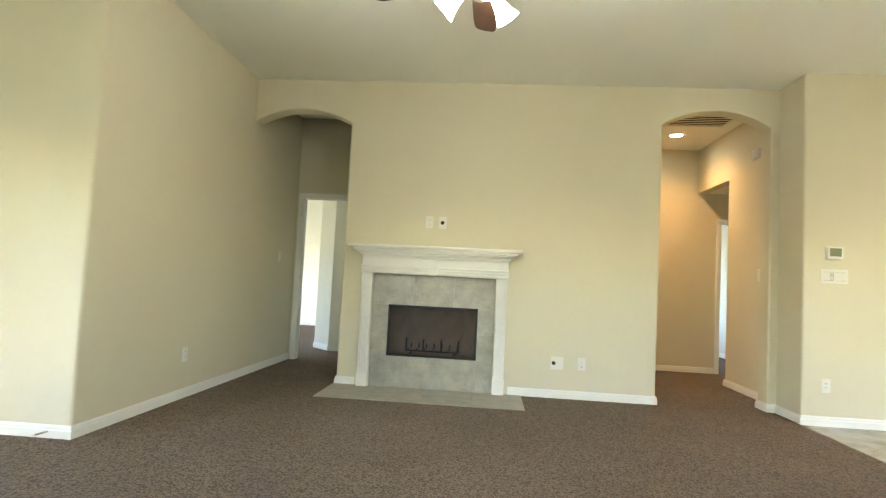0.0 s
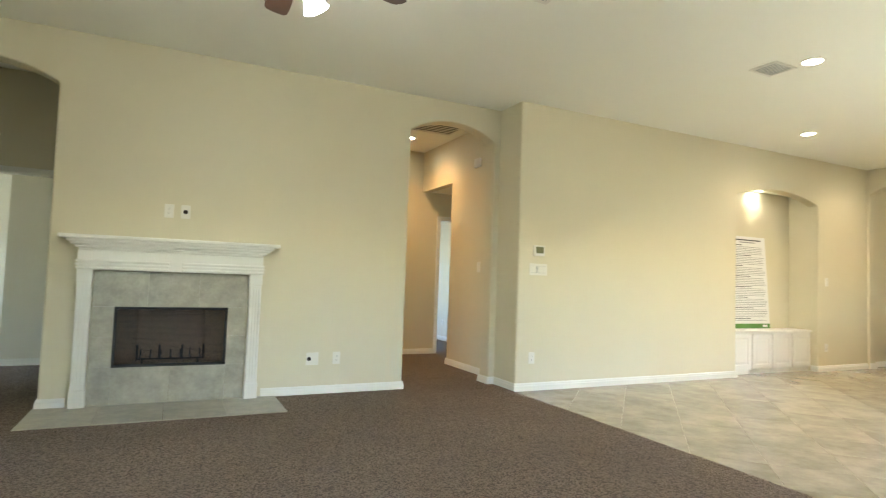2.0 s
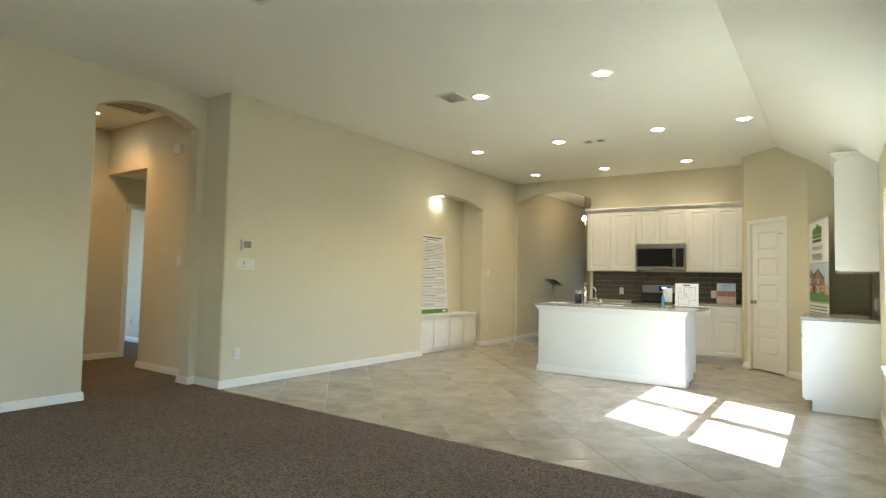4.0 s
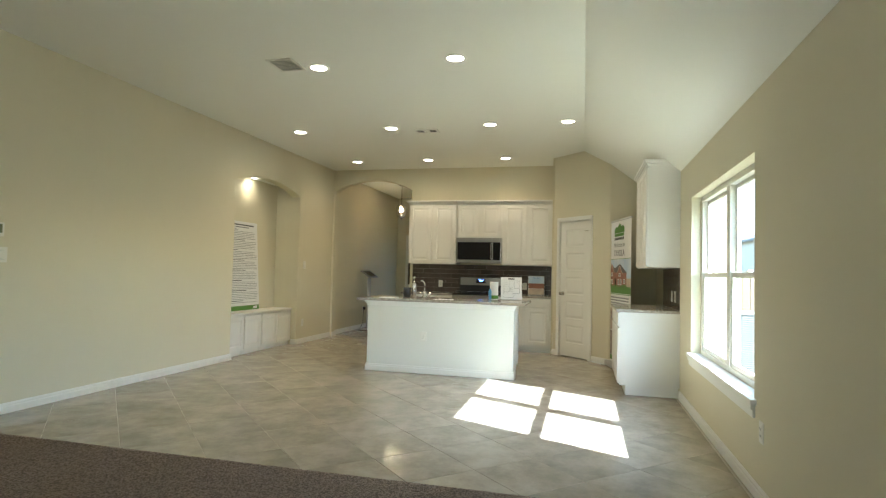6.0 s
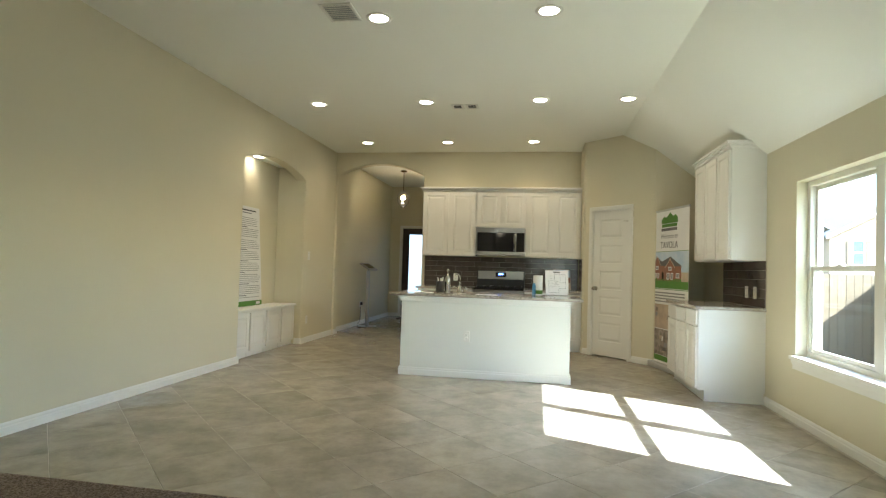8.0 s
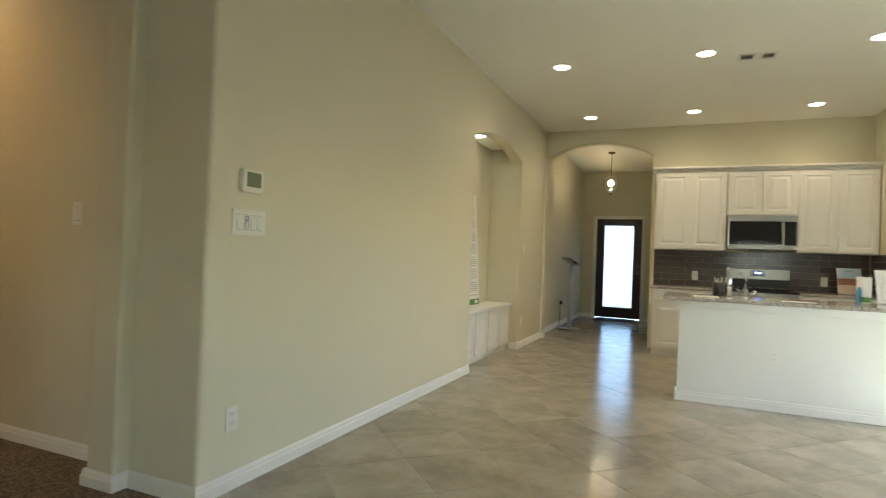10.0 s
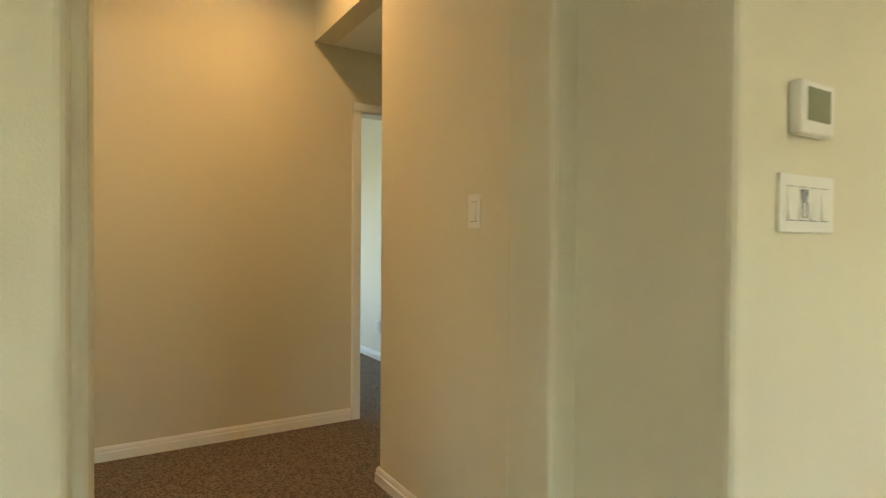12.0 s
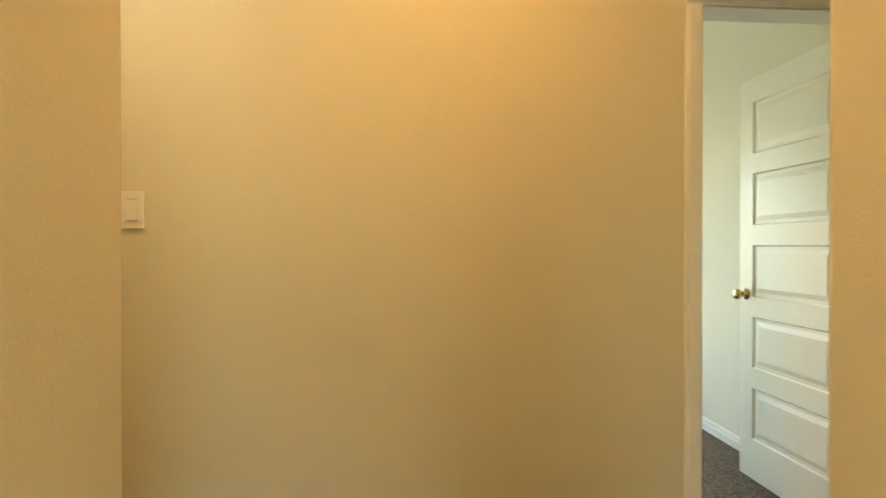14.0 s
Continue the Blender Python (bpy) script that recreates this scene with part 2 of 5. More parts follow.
def arch(x0, x1, spring, apex, n=18):
    """Points of a flat segmental arch from x0 to x1."""
    half, rise = (x1 - x0) / 2, apex - spring
    rad = (half * half + rise * rise) / (2 * rise)
    mid, low = (x0 + x1) / 2, apex - rad
    a = math.asin(half / rad)
    return [(mid + rad * math.sin(-a + 2 * a * i / n), low + rad * math.cos(-a + 2 * a * i / n)) for i in range(n + 1)]


def baseboard(pts, inward, label="white painted baseboard along the wall foot", h=0.083, t=0.015):
    """A skirting along a run of floor points; inward is +1 or -1 for the room side (left or right of the run)."""
    bm = bmesh.new()
    prof = [(0, 0), (t, 0), (t, h * 0.62), (t * 0.72, h * 0.70), (t * 0.72, h * 0.84), (t * 0.35, h), (0, h)]
    P = [Vector((x, y, 0)) for x, y in pts]
    norms = []
    for i in range(len(P)):
        ns = []
        if i:
            d = (P[i] - P[i - 1]).normalized()
            ns.append(Vector((-d.y, d.x, 0)) * inward)
        if i < len(P) - 1:
            d = (P[i + 1] - P[i]).normalized()
            ns.append(Vector((-d.y, d.x, 0)) * inward)
        if len(ns) == 2:
            s = ns[0] + ns[1]
            norms.append(s / max(0.3, s.dot(ns[0])))
        else:
            norms.append(ns[0])
    rings = [[bm.verts.new(p + nn * a + Vector((0, 0, z))) for a, z in prof] for p, nn in zip(P, norms)]
    k = len(prof)
    for a, b in zip(rings, rings[1:]):
        for i in range(k):
            bm.faces.new((a[i], a[(i + 1) % k], b[(i + 1) % k], b[i]))
    bm.faces.new(rings[0])
    bm.faces.new(rings[-1][::-1])
    return structure("baseboard", bm, TRIM, label, "baseboard")


def panel_board(bm, w, h, t, panels, depth=0.008, edge=0.012):
    """A board in the xz plane, its front at y = 0 facing -y, with sunk and raised panels (x0, z0, x1, z1)."""
    xs = sorted({0.0, w, *[p[0] for p in panels], *[p[2] for p in panels]})
    zs = sorted({0.0, h, *[p[1] for p in panels], *[p[3] for p in panels]})
    for i in range(len(xs) - 1):
        for j in range(len(zs) - 1):
            cx, cz = (xs[i] + xs[i + 1]) / 2, (zs[j] + zs[j + 1]) / 2
            if not any(p[0] < cx < p[2] and p[1] < cz < p[3] for p in panels):
                vs = [bm.verts.new(c) for c in ((xs[i], 0, zs[j]), (xs[i + 1], 0, zs[j]), (xs[i + 1], 0, zs[j + 1]), (xs[i], 0, zs[j + 1]))]
                bm.faces.new(vs)
    for x0, z0, x1, z1 in panels:
        loops = [(0.0, 0.0), (edge * 0.5, depth), (edge * 1.6, depth), (edge * 3.2, depth * 0.25)]
        prev = None
        for ins, y in loops:
            ring = [bm.verts.new(c) for c in ((x0 + ins, y, z0 + ins), (x1 - ins, y, z0 + ins), (x1 - ins, y, z1 - ins), (x0 + ins, y, z1 - ins))]
            if prev:
                for k in range(4):
                    bm.faces.new((prev[k], prev[(k + 1) % 4], ring[(k + 1) % 4], ring[k]))
            prev = ring
        bm.faces.new(prev)
    # sides and back
    c = [(0, 0), (w, 0), (w, h), (0, h)]
    f = [bm.verts.new((x, 0, z)) for x, z in c]
    b = [bm.verts.new((x, t, z)) for x, z in c]
    for k in range(4):
        bm.faces.new((f[k], f[(k + 1) % 4], b[(k + 1) % 4], b[k]))
    bm.faces.new(b[::-1])
    bmesh.ops.remove_doubles(bm, verts=bm.verts[:], dist=1e-5)
    return bm


# ---- large structure ----
FW, FT, LX, SY = 5.80, 0.19, -1.885, -0.09


def wall_box(name, x0, y0, x1, y1, z0, z1, mat=PAINT, label="smooth beige painted drywall", bevel=0.012):
    return structure(name, boxed(x0, y0, z0, x1, y1, z1), mat, label, "wall", bevel)


# fireplace wall with its two arched openings
a1, a2 = arch(LX, -0.885, 2.62, 2.755), arch(2.19, 3.20, 2.69, 2.84)
loop = [(LX - 0.06, 2.62)] + a1 + [(-0.885, -0.02), (-0.395, -0.02), (-0.395, 0.82), (0.485, 0.82), (0.485, -0.02), (2.19, -0.02)] + a2 + [(3.20, -0.02), (3.44, -0.02), (3.44, 3.16), (LX - 0.06, 3.16)]
structure("wall_fireplace", prism(bmesh.new(), [(x, FW, z) for x, z in loop], (0, FT, 0)), PAINT, "beige drywall with two arched openings beside the fireplace", "wall", 0.018)
# corner block with the thermostat, the niche beyond it and the stretch up to the entry
structure("wall_thermostat", prism(bmesh.new(), [(3.28, 5.375, -0.02), (6.68, 5.375, -0.02), (6.68, 5.96, -0.02), (3.28, 5.96, -0.02)], (0, 0, 3.17)), PAINT, "long beige drywall with a rounded outer corner", "wall", 0.02)
structure("wall_entry_side", prism(bmesh.new(), [(8.43, 5.375, -0.02), (9.72, 5.375, -0.02), (9.72, 5.96, -0.02), (8.43, 5.96, -0.02)], (0, 0, 3.17)), PAINT, "short beige drywall between niche and entry", "wall", 0.02)
an = arch(6.68, 8.43, 2.39, 2.53)
structure("wall_niche_arch", prism(bmesh.new(), [(6.60, 5.376, an[0][1])] + [(x, 5.376, z) for x, z in an] + [(8.50, 5.376, an[-1][1]), (8.50, 5.376, 3.16), (6.60, 5.376, 3.16)], (0, 0.15, 0)), PAINT, "flat arch of beige drywall over the niche", "wall", 0.012)
wall_box("wall_niche_back", 6.6, 5.80, 8.5, 5.95, -0.02, 3.1)
structure("ceiling_niche", boxed(6.6, 5.5, 2.575, 8.5, 5.85, 2.65), CEIL_PAINT, "painted ceiling of the niche", "ceiling")
# kitchen back wall with the arch to the entry
ae = arch(3.865, 5.345, 2.67, 2.865)
loop = [(1.2, -0.02), (3.865, -0.02)] + ae + [(5.345, -0.02), (5.60, -0.02), (5.60, 3.16), (1.2, 3.16)]
structure("wall_kitchen", prism(bmesh.new(), [(9.676, y, z) for y, z in loop], (0.16, 0, 0)), PAINT, "beige kitchen wall with an arch to the entry hall", "wall", 0.018)
wall_box("wall_entry_north", 9.80, 5.45, 13.75, 5.57, -0.02, 3.12)
wall_box("wall_entry_south", 9.80, 3.63, 13.75, 3.75, -0.02, 3.12)
bm = bmesh.new()
box(bm, 13.62, 3.70, -0.02, 13.78, 4.24, 3.12), box(bm, 13.62, 5.15, -0.02, 13.78, 5.50, 3.12), box(bm, 13.62, 4.24, 2.08, 13.78, 5.15, 3.12)
structure("wall_front", bm, PAINT, "beige entry wall round the front door", "wall")
# south wall with the kitchen window and an unseen, assumed living room window
WX0, WX1, WZ0, WZ1 = 3.70, 5.67, 0.535, 1.965
bm = bmesh.new()
for x0, z0, x1, z1 in ((-3.7, -0.3, -1.15, 2.6), (-1.15, -0.3, -0.15, 0.545), (-1.15, 1.95, -0.15, 2.6), (-0.15, -0.3, WX0, 2.6), (WX0, -0.3, WX1, WZ0), (WX0, WZ1, WX1, 2.6), (WX1, -0.3, 9.9, 2.6)):
    box(bm, x0, SY - 0.20, z0, x1, SY, z1)
structure("wall_south", bm, PAINT, "beige drywall with a wide window", "wall")
# west bay behind the fireplace corner
bm = bmesh.new()
for y0, z0, y1, z1 in ((-0.25, -0.3, 0.5, 3.1), (0.5, -0.3, 1.9, 0.5), (0.5, 2.0, 1.9, 3.1), (1.9, -0.3, 3.62, 3.1)):
    box(bm, -3.7, y0, z0, -3.5, y1, z1)
structure("wall_west", bm, PAINT, "beige drywall with a window", "wall")
structure("wall_left", prism(bmesh.new(), [(-3.6, 3.52, -0.02), (LX, 3.52, -0.02), (LX, 7.25, -0.02), (LX - 0.12, 7.25, -0.02), (LX - 0.12, 3.64, -0.02), (-3.6, 3.64, -0.02)], (0, 0, 3.17)), PAINT, "beige drywall with a rounded outer corner", "wall", 0.02)
# small hall behind the first arch, and the bedroom beyond it
bm = bmesh.new()
box(bm, LX - 0.06, 7.2, -0.02, -1.80, 7.32, 3.12), box(bm, -1.04, 7.2, -0.02, -0.6, 7.32, 3.12), box(bm, -1.80, 7.2, 2.035, -1.04, 7.32, 3.12)
structure("wall_hall_door", bm, PAINT, "beige drywall round a doorway", "wall")
wall_box("wall_hall_east", -0.72, 5.95, -0.60, 7.25, -0.02, 3.12)
structure("wall_bedroom_corner", prism(bmesh.new(), [(0.0, 8.2, -0.02), (-1.66, 8.2, -0.02), (-1.95, 8.48, -0.02), (-1.95, 12.1, -0.02), (0.0, 12.1, -0.02)], (0, 0, 3.15)), ROOM_PAINT, "pale painted bedroom wall with a cut corner", "wall")
wall_box("wall_bedroom_north", -5.6, 12.0, -1.9, 12.15, -0.02, 3.15, ROOM_PAINT, "pale painted bedroom wall", 0)
bm = bmesh.new()
for y0, z0, y1, z1 in ((7.2, -0.02, 8.6, 3.15), (8.6, -0.02, 10.8, 0.6), (8.6, 2.0, 10.8, 3.15), (10.8, -0.02, 12.15, 3.15)):
    box(bm, -5.72, y0, z0, -5.6, y1, z1)
structure("wall_bedroom_west", bm, ROOM_PAINT, "pale bedroom wall with a window", "wall")
wall_box("wall_bedroom_south", -5.6, 7.26, LX - 0.05, 7.36, -0.02, 3.15, ROOM_PAINT, "pale bedroom wall", 0)
wall_box("wall_bedroom_east", -0.65, 7.30, -0.55, 8.25, -0.02, 3.15, ROOM_PAINT, "pale bedroom wall", 0)
# hall behind the second arch
wall_box("wall_hall_left", 2.07, 5.95, 2.217, 7.25, -0.02, 3.12, bevel=0.018)
wall_box("wall_hall_right", 3.405, 5.90, 3.53, 7.25, -0.02, 3.12, bevel=0.018)
wall_box("wall_header_left", 2.07, 7.23, 2.217, 8.30, 2.455, 3.12, bevel=0.0)
wall_box("wall_header_right", 3.405, 7.23, 3.53, 8.30, 2.455, 3.12, bevel=0.0)
bm = bmesh.new()
box(bm, 0.9, 8.24, -0.02, 3.72, 8.36, 3.12), box(bm, 3.72, 8.24, 2.045, 4.48, 8.36, 3.12), box(bm, 4.48, 8.24, -0.02, 5.0, 8.36, 3.12)
structure("wall_hall_back", bm, PAINT, "beige hall wall with a doorway", "wall")
wall_box("wall_passage_west", 0.8, 7.2, 0.92, 8.3, -0.02, 2.6, bevel=0)
wall_box("wall_passage_south", 0.8, 7.13, 2.10, 7.25, -0.02, 2.6, bevel=0)
wall_box("wall_vestibule_south", 3.50, 7.13, 5.0, 7.25, -0.02, 2.6, bevel=0)
wall_box("wall_vestibule_east", 4.9, 7.2, 5.02, 8.3, -0.02, 2.6, bevel=0)
structure("ceiling_passage", boxed(0.85, 7.2, 2.458, 2.08, 8.26, 2.52), CEIL_PAINT, "low painted ceiling of the side passage", "ceiling")
structure("ceiling_vestibule", boxed(3.52, 7.2, 2.458, 4.95, 8.26, 2.52), CEIL_PAINT, "low painted ceiling of the vestibule", "ceiling")
# bedroom off the hall
wall_box("wall_room_east", 4.62, 8.34, 4.74, 12.0, -0.02, 2.8, ROOM_PAINT, "pale painted bedroom wall", 0)
bm = bmesh.new()
for x0, z0, x1, z1 in ((2.2, -0.02, 2.7, 2.8), (2.7, -0.02, 4.1, 0.6), (2.7, 2.0, 4.1, 2.8), (4.1, -0.02, 4.8, 2.8)):
    box(bm, x0, 11.9, z0, x1, 12.02, z1)
structure("wall_room_north", bm, ROOM_PAINT, "pale bedroom wall with a window", "wall")
wall_box("wall_room_west", 2.1, 8.34, 2.22, 12.0, -0.02, 2.8, ROOM_PAINT, "pale painted bedroom wall", 0)
structure("ceiling_room", boxed(2.1, 8.35, 2.74, 4.8, 12.0, 2.82), CEIL_PAINT, "pale bedroom ceiling", "ceiling")
# corner pantry
wall_box("wall_pantry_side", 9.03, 1.24, 9.72, 1.35, -0.02, 3.1, bevel=0)
PM = Matrix.Translation((9.06, 1.35, 0)) @ Matrix.Rotation(radians(-135), 4, "Z")
bm = bmesh.new()
PD0, PD1 = 0.185, 0.795
box(bm, 0, 0, -0.02, PD0, 0.11, 3.1), box(bm, PD1, 0, -0.02, 1.188, 0.11, 3.1), box(bm, PD0, 0, 2.04, PD1, 0.11, 3.1)
bmesh.ops.transform(bm, matrix=PM, verts=bm.verts[:])
structure("wall_pantry_door", bm, PAINT, "beige angled pantry wall round a door", "wall")
wall_box("wall_pantry_back", 9.70, -0.29, 9.82, 1.26, -0.3, 3.1, bevel=0)
wall_box("wall_pantry_end", 8.22, -0.1, 8.33, 0.52, -0.02, 3.1, bevel=0)
# ceilings
structure("ceiling", boxed(-6.0, 0.88, CEIL, 14.0, 12.4, CEIL + 0.12), CEIL_PAINT, "flat cream painted ceiling", "ceiling")
structure("ceiling_slope", prism(bmesh.new(), [(-3.7, 0.88, CEIL), (-3.7, 0.88, CEIL + 0.12), (-3.7, SY - 0.22, 2.27), (-3.7, SY - 0.22, 2.15)], (13.6, 0, 0)), CEIL_PAINT, "sloping cream ceiling along the window wall", "ceiling")
# floors
bm = bmesh.new()
box(bm, -6.0, -0.3, -0.05, 3.262, 12.4, 0.006), box(bm, 3.262, 5.93, -0.05, 6.0, 12.4, 0.006)
structure("floor_carpet", bm, CARPET, "brown speckled cut-pile carpet", "carpet")
floor = structure("floor", boxed(3.268, -0.28, -0.06, 13.9, 5.93, -0.0022), GROUT, "diagonal beige stone-look floor tiles with thin grout", "floor")

# baseboards
baseboard([(-3.5, 3.52), (LX, 3.52), (LX, 7.2)], -1)
baseboard([(-0.885, FW + FT), (-0.885, FW), (-0.70, FW)], -1)
baseboard([(0.80, FW), (2.19, FW), (2.19, FW + FT), (2.205, FW + FT), (2.205, 7.25), (2.07, 7.25)], -1)
baseboard([(3.53, 7.25), (3.405, 7.25), (3.405, FW + FT), (3.20, FW + FT), (3.20, FW), (3.28, FW), (3.28, 5.375), (6.68, 5.375), (6.68, 5.47)], -1)
baseboard([(8.43, 5.47), (8.43, 5.375), (9.676, 5.375)], -1)
baseboard([(9.676, 5.345), (9.836, 5.345), (9.836, 5.45), (13.62, 5.45), (13.62, 5.20)], -1)
baseboard([(13.62, 4.19), (13.62, 3.75), (9.84, 3.75)], -1)
baseboard([(0.92, 8.24), (3.655, 8.24)], -1)
baseboard([(6.265, SY), (-3.4, SY)], -1)
baseboard([(0.0, 8.2), (-1.66, 8.2), (-1.95, 8.48), (-1.95, 12.0), (-5.6, 12.0)], 1)
baseboard([(4.62, 8.37), (4.62, 11.9)], 1)
pv = lambda s: tuple((PM @ Vector((s, 0, 0)))[:2])
baseboard([(9.06, 1.35), pv(PD0 - 0.06)], -1)
baseboard([pv(PD1 + 0.06), pv(1.188), (8.22, -0.05)], -1)


# ---- doors, casings ----
def casing(name, m, w, h, label, cw=0.06, t=0.018):
    """Flat casing round an opening w wide, h high; local front faces -y."""
    bm = bmesh.new()
    for x0, z0, x1, z1 in ((-cw, 0, 0, h), (w, 0, w + cw, h), (-cw, h, w + cw, h + cw)):
        box(bm, x0, -t, z0, x1, 0.0, z1, 0.004)
        box(bm, x0 + cw * 0.15, -t - 0.004, z0 + (cw * 0.15 if z0 else 0), x1 - cw * 0.15, -t, z1 - cw * 0.15, 0.002)
    for x0, x1 in ((-0.012, 0.004), (w - 0.004, w + 0.012)):
        box(bm, x0, 0.0, 0, x1, 0.12, h)
    box(bm, -0.012, 0.0, h - 0.004, w + 0.012, 0.12, h + 0.012)
    bmesh.ops.transform(bm, matrix=m, verts=bm.verts[:])
    return structure(name, bm, TRIM, label, "door frame")


def rot(x, y, z, deg):
    return Matrix.Translation((x, y, z)) @ Matrix.Rotation(radians(deg), 4, "Z")


def five_panel(w, h, t=0.035):
    mg, gap = 0.105, 0.10
    ph = (h - 0.20 - 0.12 - 4 * gap) / 5
    return panel_board(bmesh.new(), w, h, t, [(mg, 0.20 + i * (ph + gap), w - mg, 0.20 + i * (ph + gap) + ph) for i in range(5)], 0.009, 0.014)


def knob(parent, x, z, y=0.0, mat=NICKEL):
    bm = bmesh.new()
    lathe(bm, [(0.028, 0), (0.030, 0.004), (0.012, 0.008), (0.011, 0.032), (0.024, 0.040), (0.028, 0.052), (0.024, 0.064), (0.008, 0.068)], 20, Matrix.Translation((x, y, z)) @ Matrix.Rotation(radians(90), 4, "X"))
    return part("door_knob", bm, mat, parent, "round satin metal knob", True)


casing("door_trim_bedroom", rot(-1.80, 7.2, 0, 0), 0.76, 2.035, "cream painted casing of a bedroom doorway")
casing("door_trim_hall", rot(3.72, 8.24, 0, 0), 0.76, 2.045, "cream painted casing of a hall doorway")
casing("door_trim_pantry", PM @ Matrix.Translation((PD0, 0, 0)), PD1 - PD0, 2.04, "white casing of the pantry door")
pantry = tagged(new("door_1"), "closed white five-panel pantry door with nickel knob", "door", kind="structure")
pantry.matrix_world = PM @ Matrix.Translation((PD0 + 0.006, 0.012, 0.016))
part("door_leaf", five_panel(PD1 - PD0 - 0.012, 2.018), TRIM, pantry)
knob(pantry, 0.055, 0.93)
for z in (0.25, 1.02, 1.80):
    part("hinge", boxed(PD1 - PD0 - 0.022, -0.004, z, PD1 - PD0 - 0.006, 0.002, z + 0.09, 0.001), NICKEL, pantry)
bm = tube(bmesh.new(), [(PD1 - PD0 - 0.03, -0.004, 1.86), (PD1 - PD0 - 0.05, -0.03, 1.86), (PD1 - PD0 - 0.075, -0.045, 1.862)], 0.005, 8)
part("door_stop", bm, NICKEL, pantry)

room_door = tagged(new("door_2"), "open white five-panel bedroom door with brass-toned knob", "door", kind="structure")
room_door.matrix_world = rot(4.425, 9.13, 0.016, -90)
part("door_leaf", five_panel(0.75, 2.02), TRIM, room_door)
knob(room_door, 0.06, 0.93, 0.0, BRASS)
knob_back = knob(room_door, 0.06, 0.93, 0.0, BRASS)
knob_back.matrix_basis = Matrix.Translation((0.12, 0.035, 0)) @ Matrix.Rotation(math.pi, 4, "Z")

front = tagged(new("door_3"), "dark wood front door with a tall frosted glass pane", "door", kind="structure")
front.matrix_world = rot(13.64, 5.149, 0.012, -90)
bm = bmesh.new()
DW, DH = 0.907, 2.066
for x0, z0, x1, z1 in ((0, 0, 0.15, DH), (DW - 0.15, 0, DW, DH), (0.15, 0, DW - 0.15, 0.21), (0.15, DH - 0.13, DW - 0.15, DH)):
    box(bm, x0, 0, z0, x1, 0.045, z1, 0.003)
part("door_leaf", bm, MAHOGANY, front)
bm = bmesh.new()
for x0, z0, x1, z1 in ((0.135, 0.195, 0.165, DH - 0.115), (DW - 0.165, 0.195, DW - 0.135, DH - 0.115), (0.165, 0.195, DW - 0.165, 0.225), (0.165, DH - 0.145, DW - 0.165, DH - 0.115)):
    box(bm, x0, -0.012, z0, x1, 0.0, z1, 0.004)
part("glass_bead", bm, MAHOGANY, front)
pane = part("pane", boxed(0.15, 0.018, 0.21, DW - 0.15, 0.026, DH - 0.13), FROST, front, "frosted glass pane")
pane.visible_shadow = False
knob(front, DW - 0.07, 0.95, 0.0, BRONZE)
bm = lathe(bmesh.new(), [(0.028, 0), (0.03, 0.006), (0.02, 0.02)], 18, Matrix.Translation((DW - 0.07, 0, 1.10)) @ Matrix.Rotation(radians(90), 4, "X"))
part("deadbolt", bm, BRONZE, front)
casing("door_trim_front", rot(13.62, 5.15, 0, -90), 0.91, 2.08, "beige painted casing of the front door")
mat_ob = tagged(mesh_object("door_mat", boxed(12.95, 4.32, 0.0, 13.55, 5.08, 0.014, 0.004), MAT), "thin dark door mat on the tile floor", "door mat")


# ---- windows ----
def window(name, m, w, h, label):
    """Double single-hung window; local x along the wall, front (inside) faces -y, sill at z = 0."""
    win = tagged(new(name), label, "window", kind="structure")
    win.matrix_world = m
    f = 0.045
    bm = bmesh.new()
    for x0, z0, x1, z1 in ((0, 0, f, h), (w - f, 0, w, h), (f, 0, w - f, f), (f, h - f, w - f, h), (w / 2 - 0.05, f, w / 2 + 0.05, h - f)):
        box(bm, x0, 0, z0, x1, 0.075, z1, 0.004)
    part("window_frame", bm, VINYL, win)
    for k in (0, 1):
        x0 = f if k == 0 else w / 2 + 0.05
        x1 = w / 2 - 0.05 if k == 0 else w - f
        mid = h * 0.5
        for nm, z0, z1, y in (("lower_sash", f, mid + 0.02, 0.012), ("upper_sash", mid - 0.02, h - f, 0.042)):
            s = 0.032
            bm = bmesh.new()
            for a0, b0, a1, b1 in ((x0, z0, x0 + s, z1), (x1 - s, z0, x1, z1), (x0 + s, z0, x1 - s, z0 + s), (x0 + s, z1 - s, x1 - s, z1)):
                box(bm, a0, y, b0, a1, y + 0.026, b1, 0.003)
            sash = part(nm, bm, VINYL, win)
            p = part("pane", boxed(x0 + s - 0.004, y + 0.010, z0 + s - 0.004, x1 - s + 0.004, y + 0.016, z1 - s + 0.004), PANE, sash)
            p.visible_shadow = False
        part("sash_lock", boxed((x0 + x1) / 2 - 0.03, 0.0, mid + 0.018, (x0 + x1) / 2 + 0.03, 0.03, mid + 0.032, 0.003), VINYL, win)
    return win


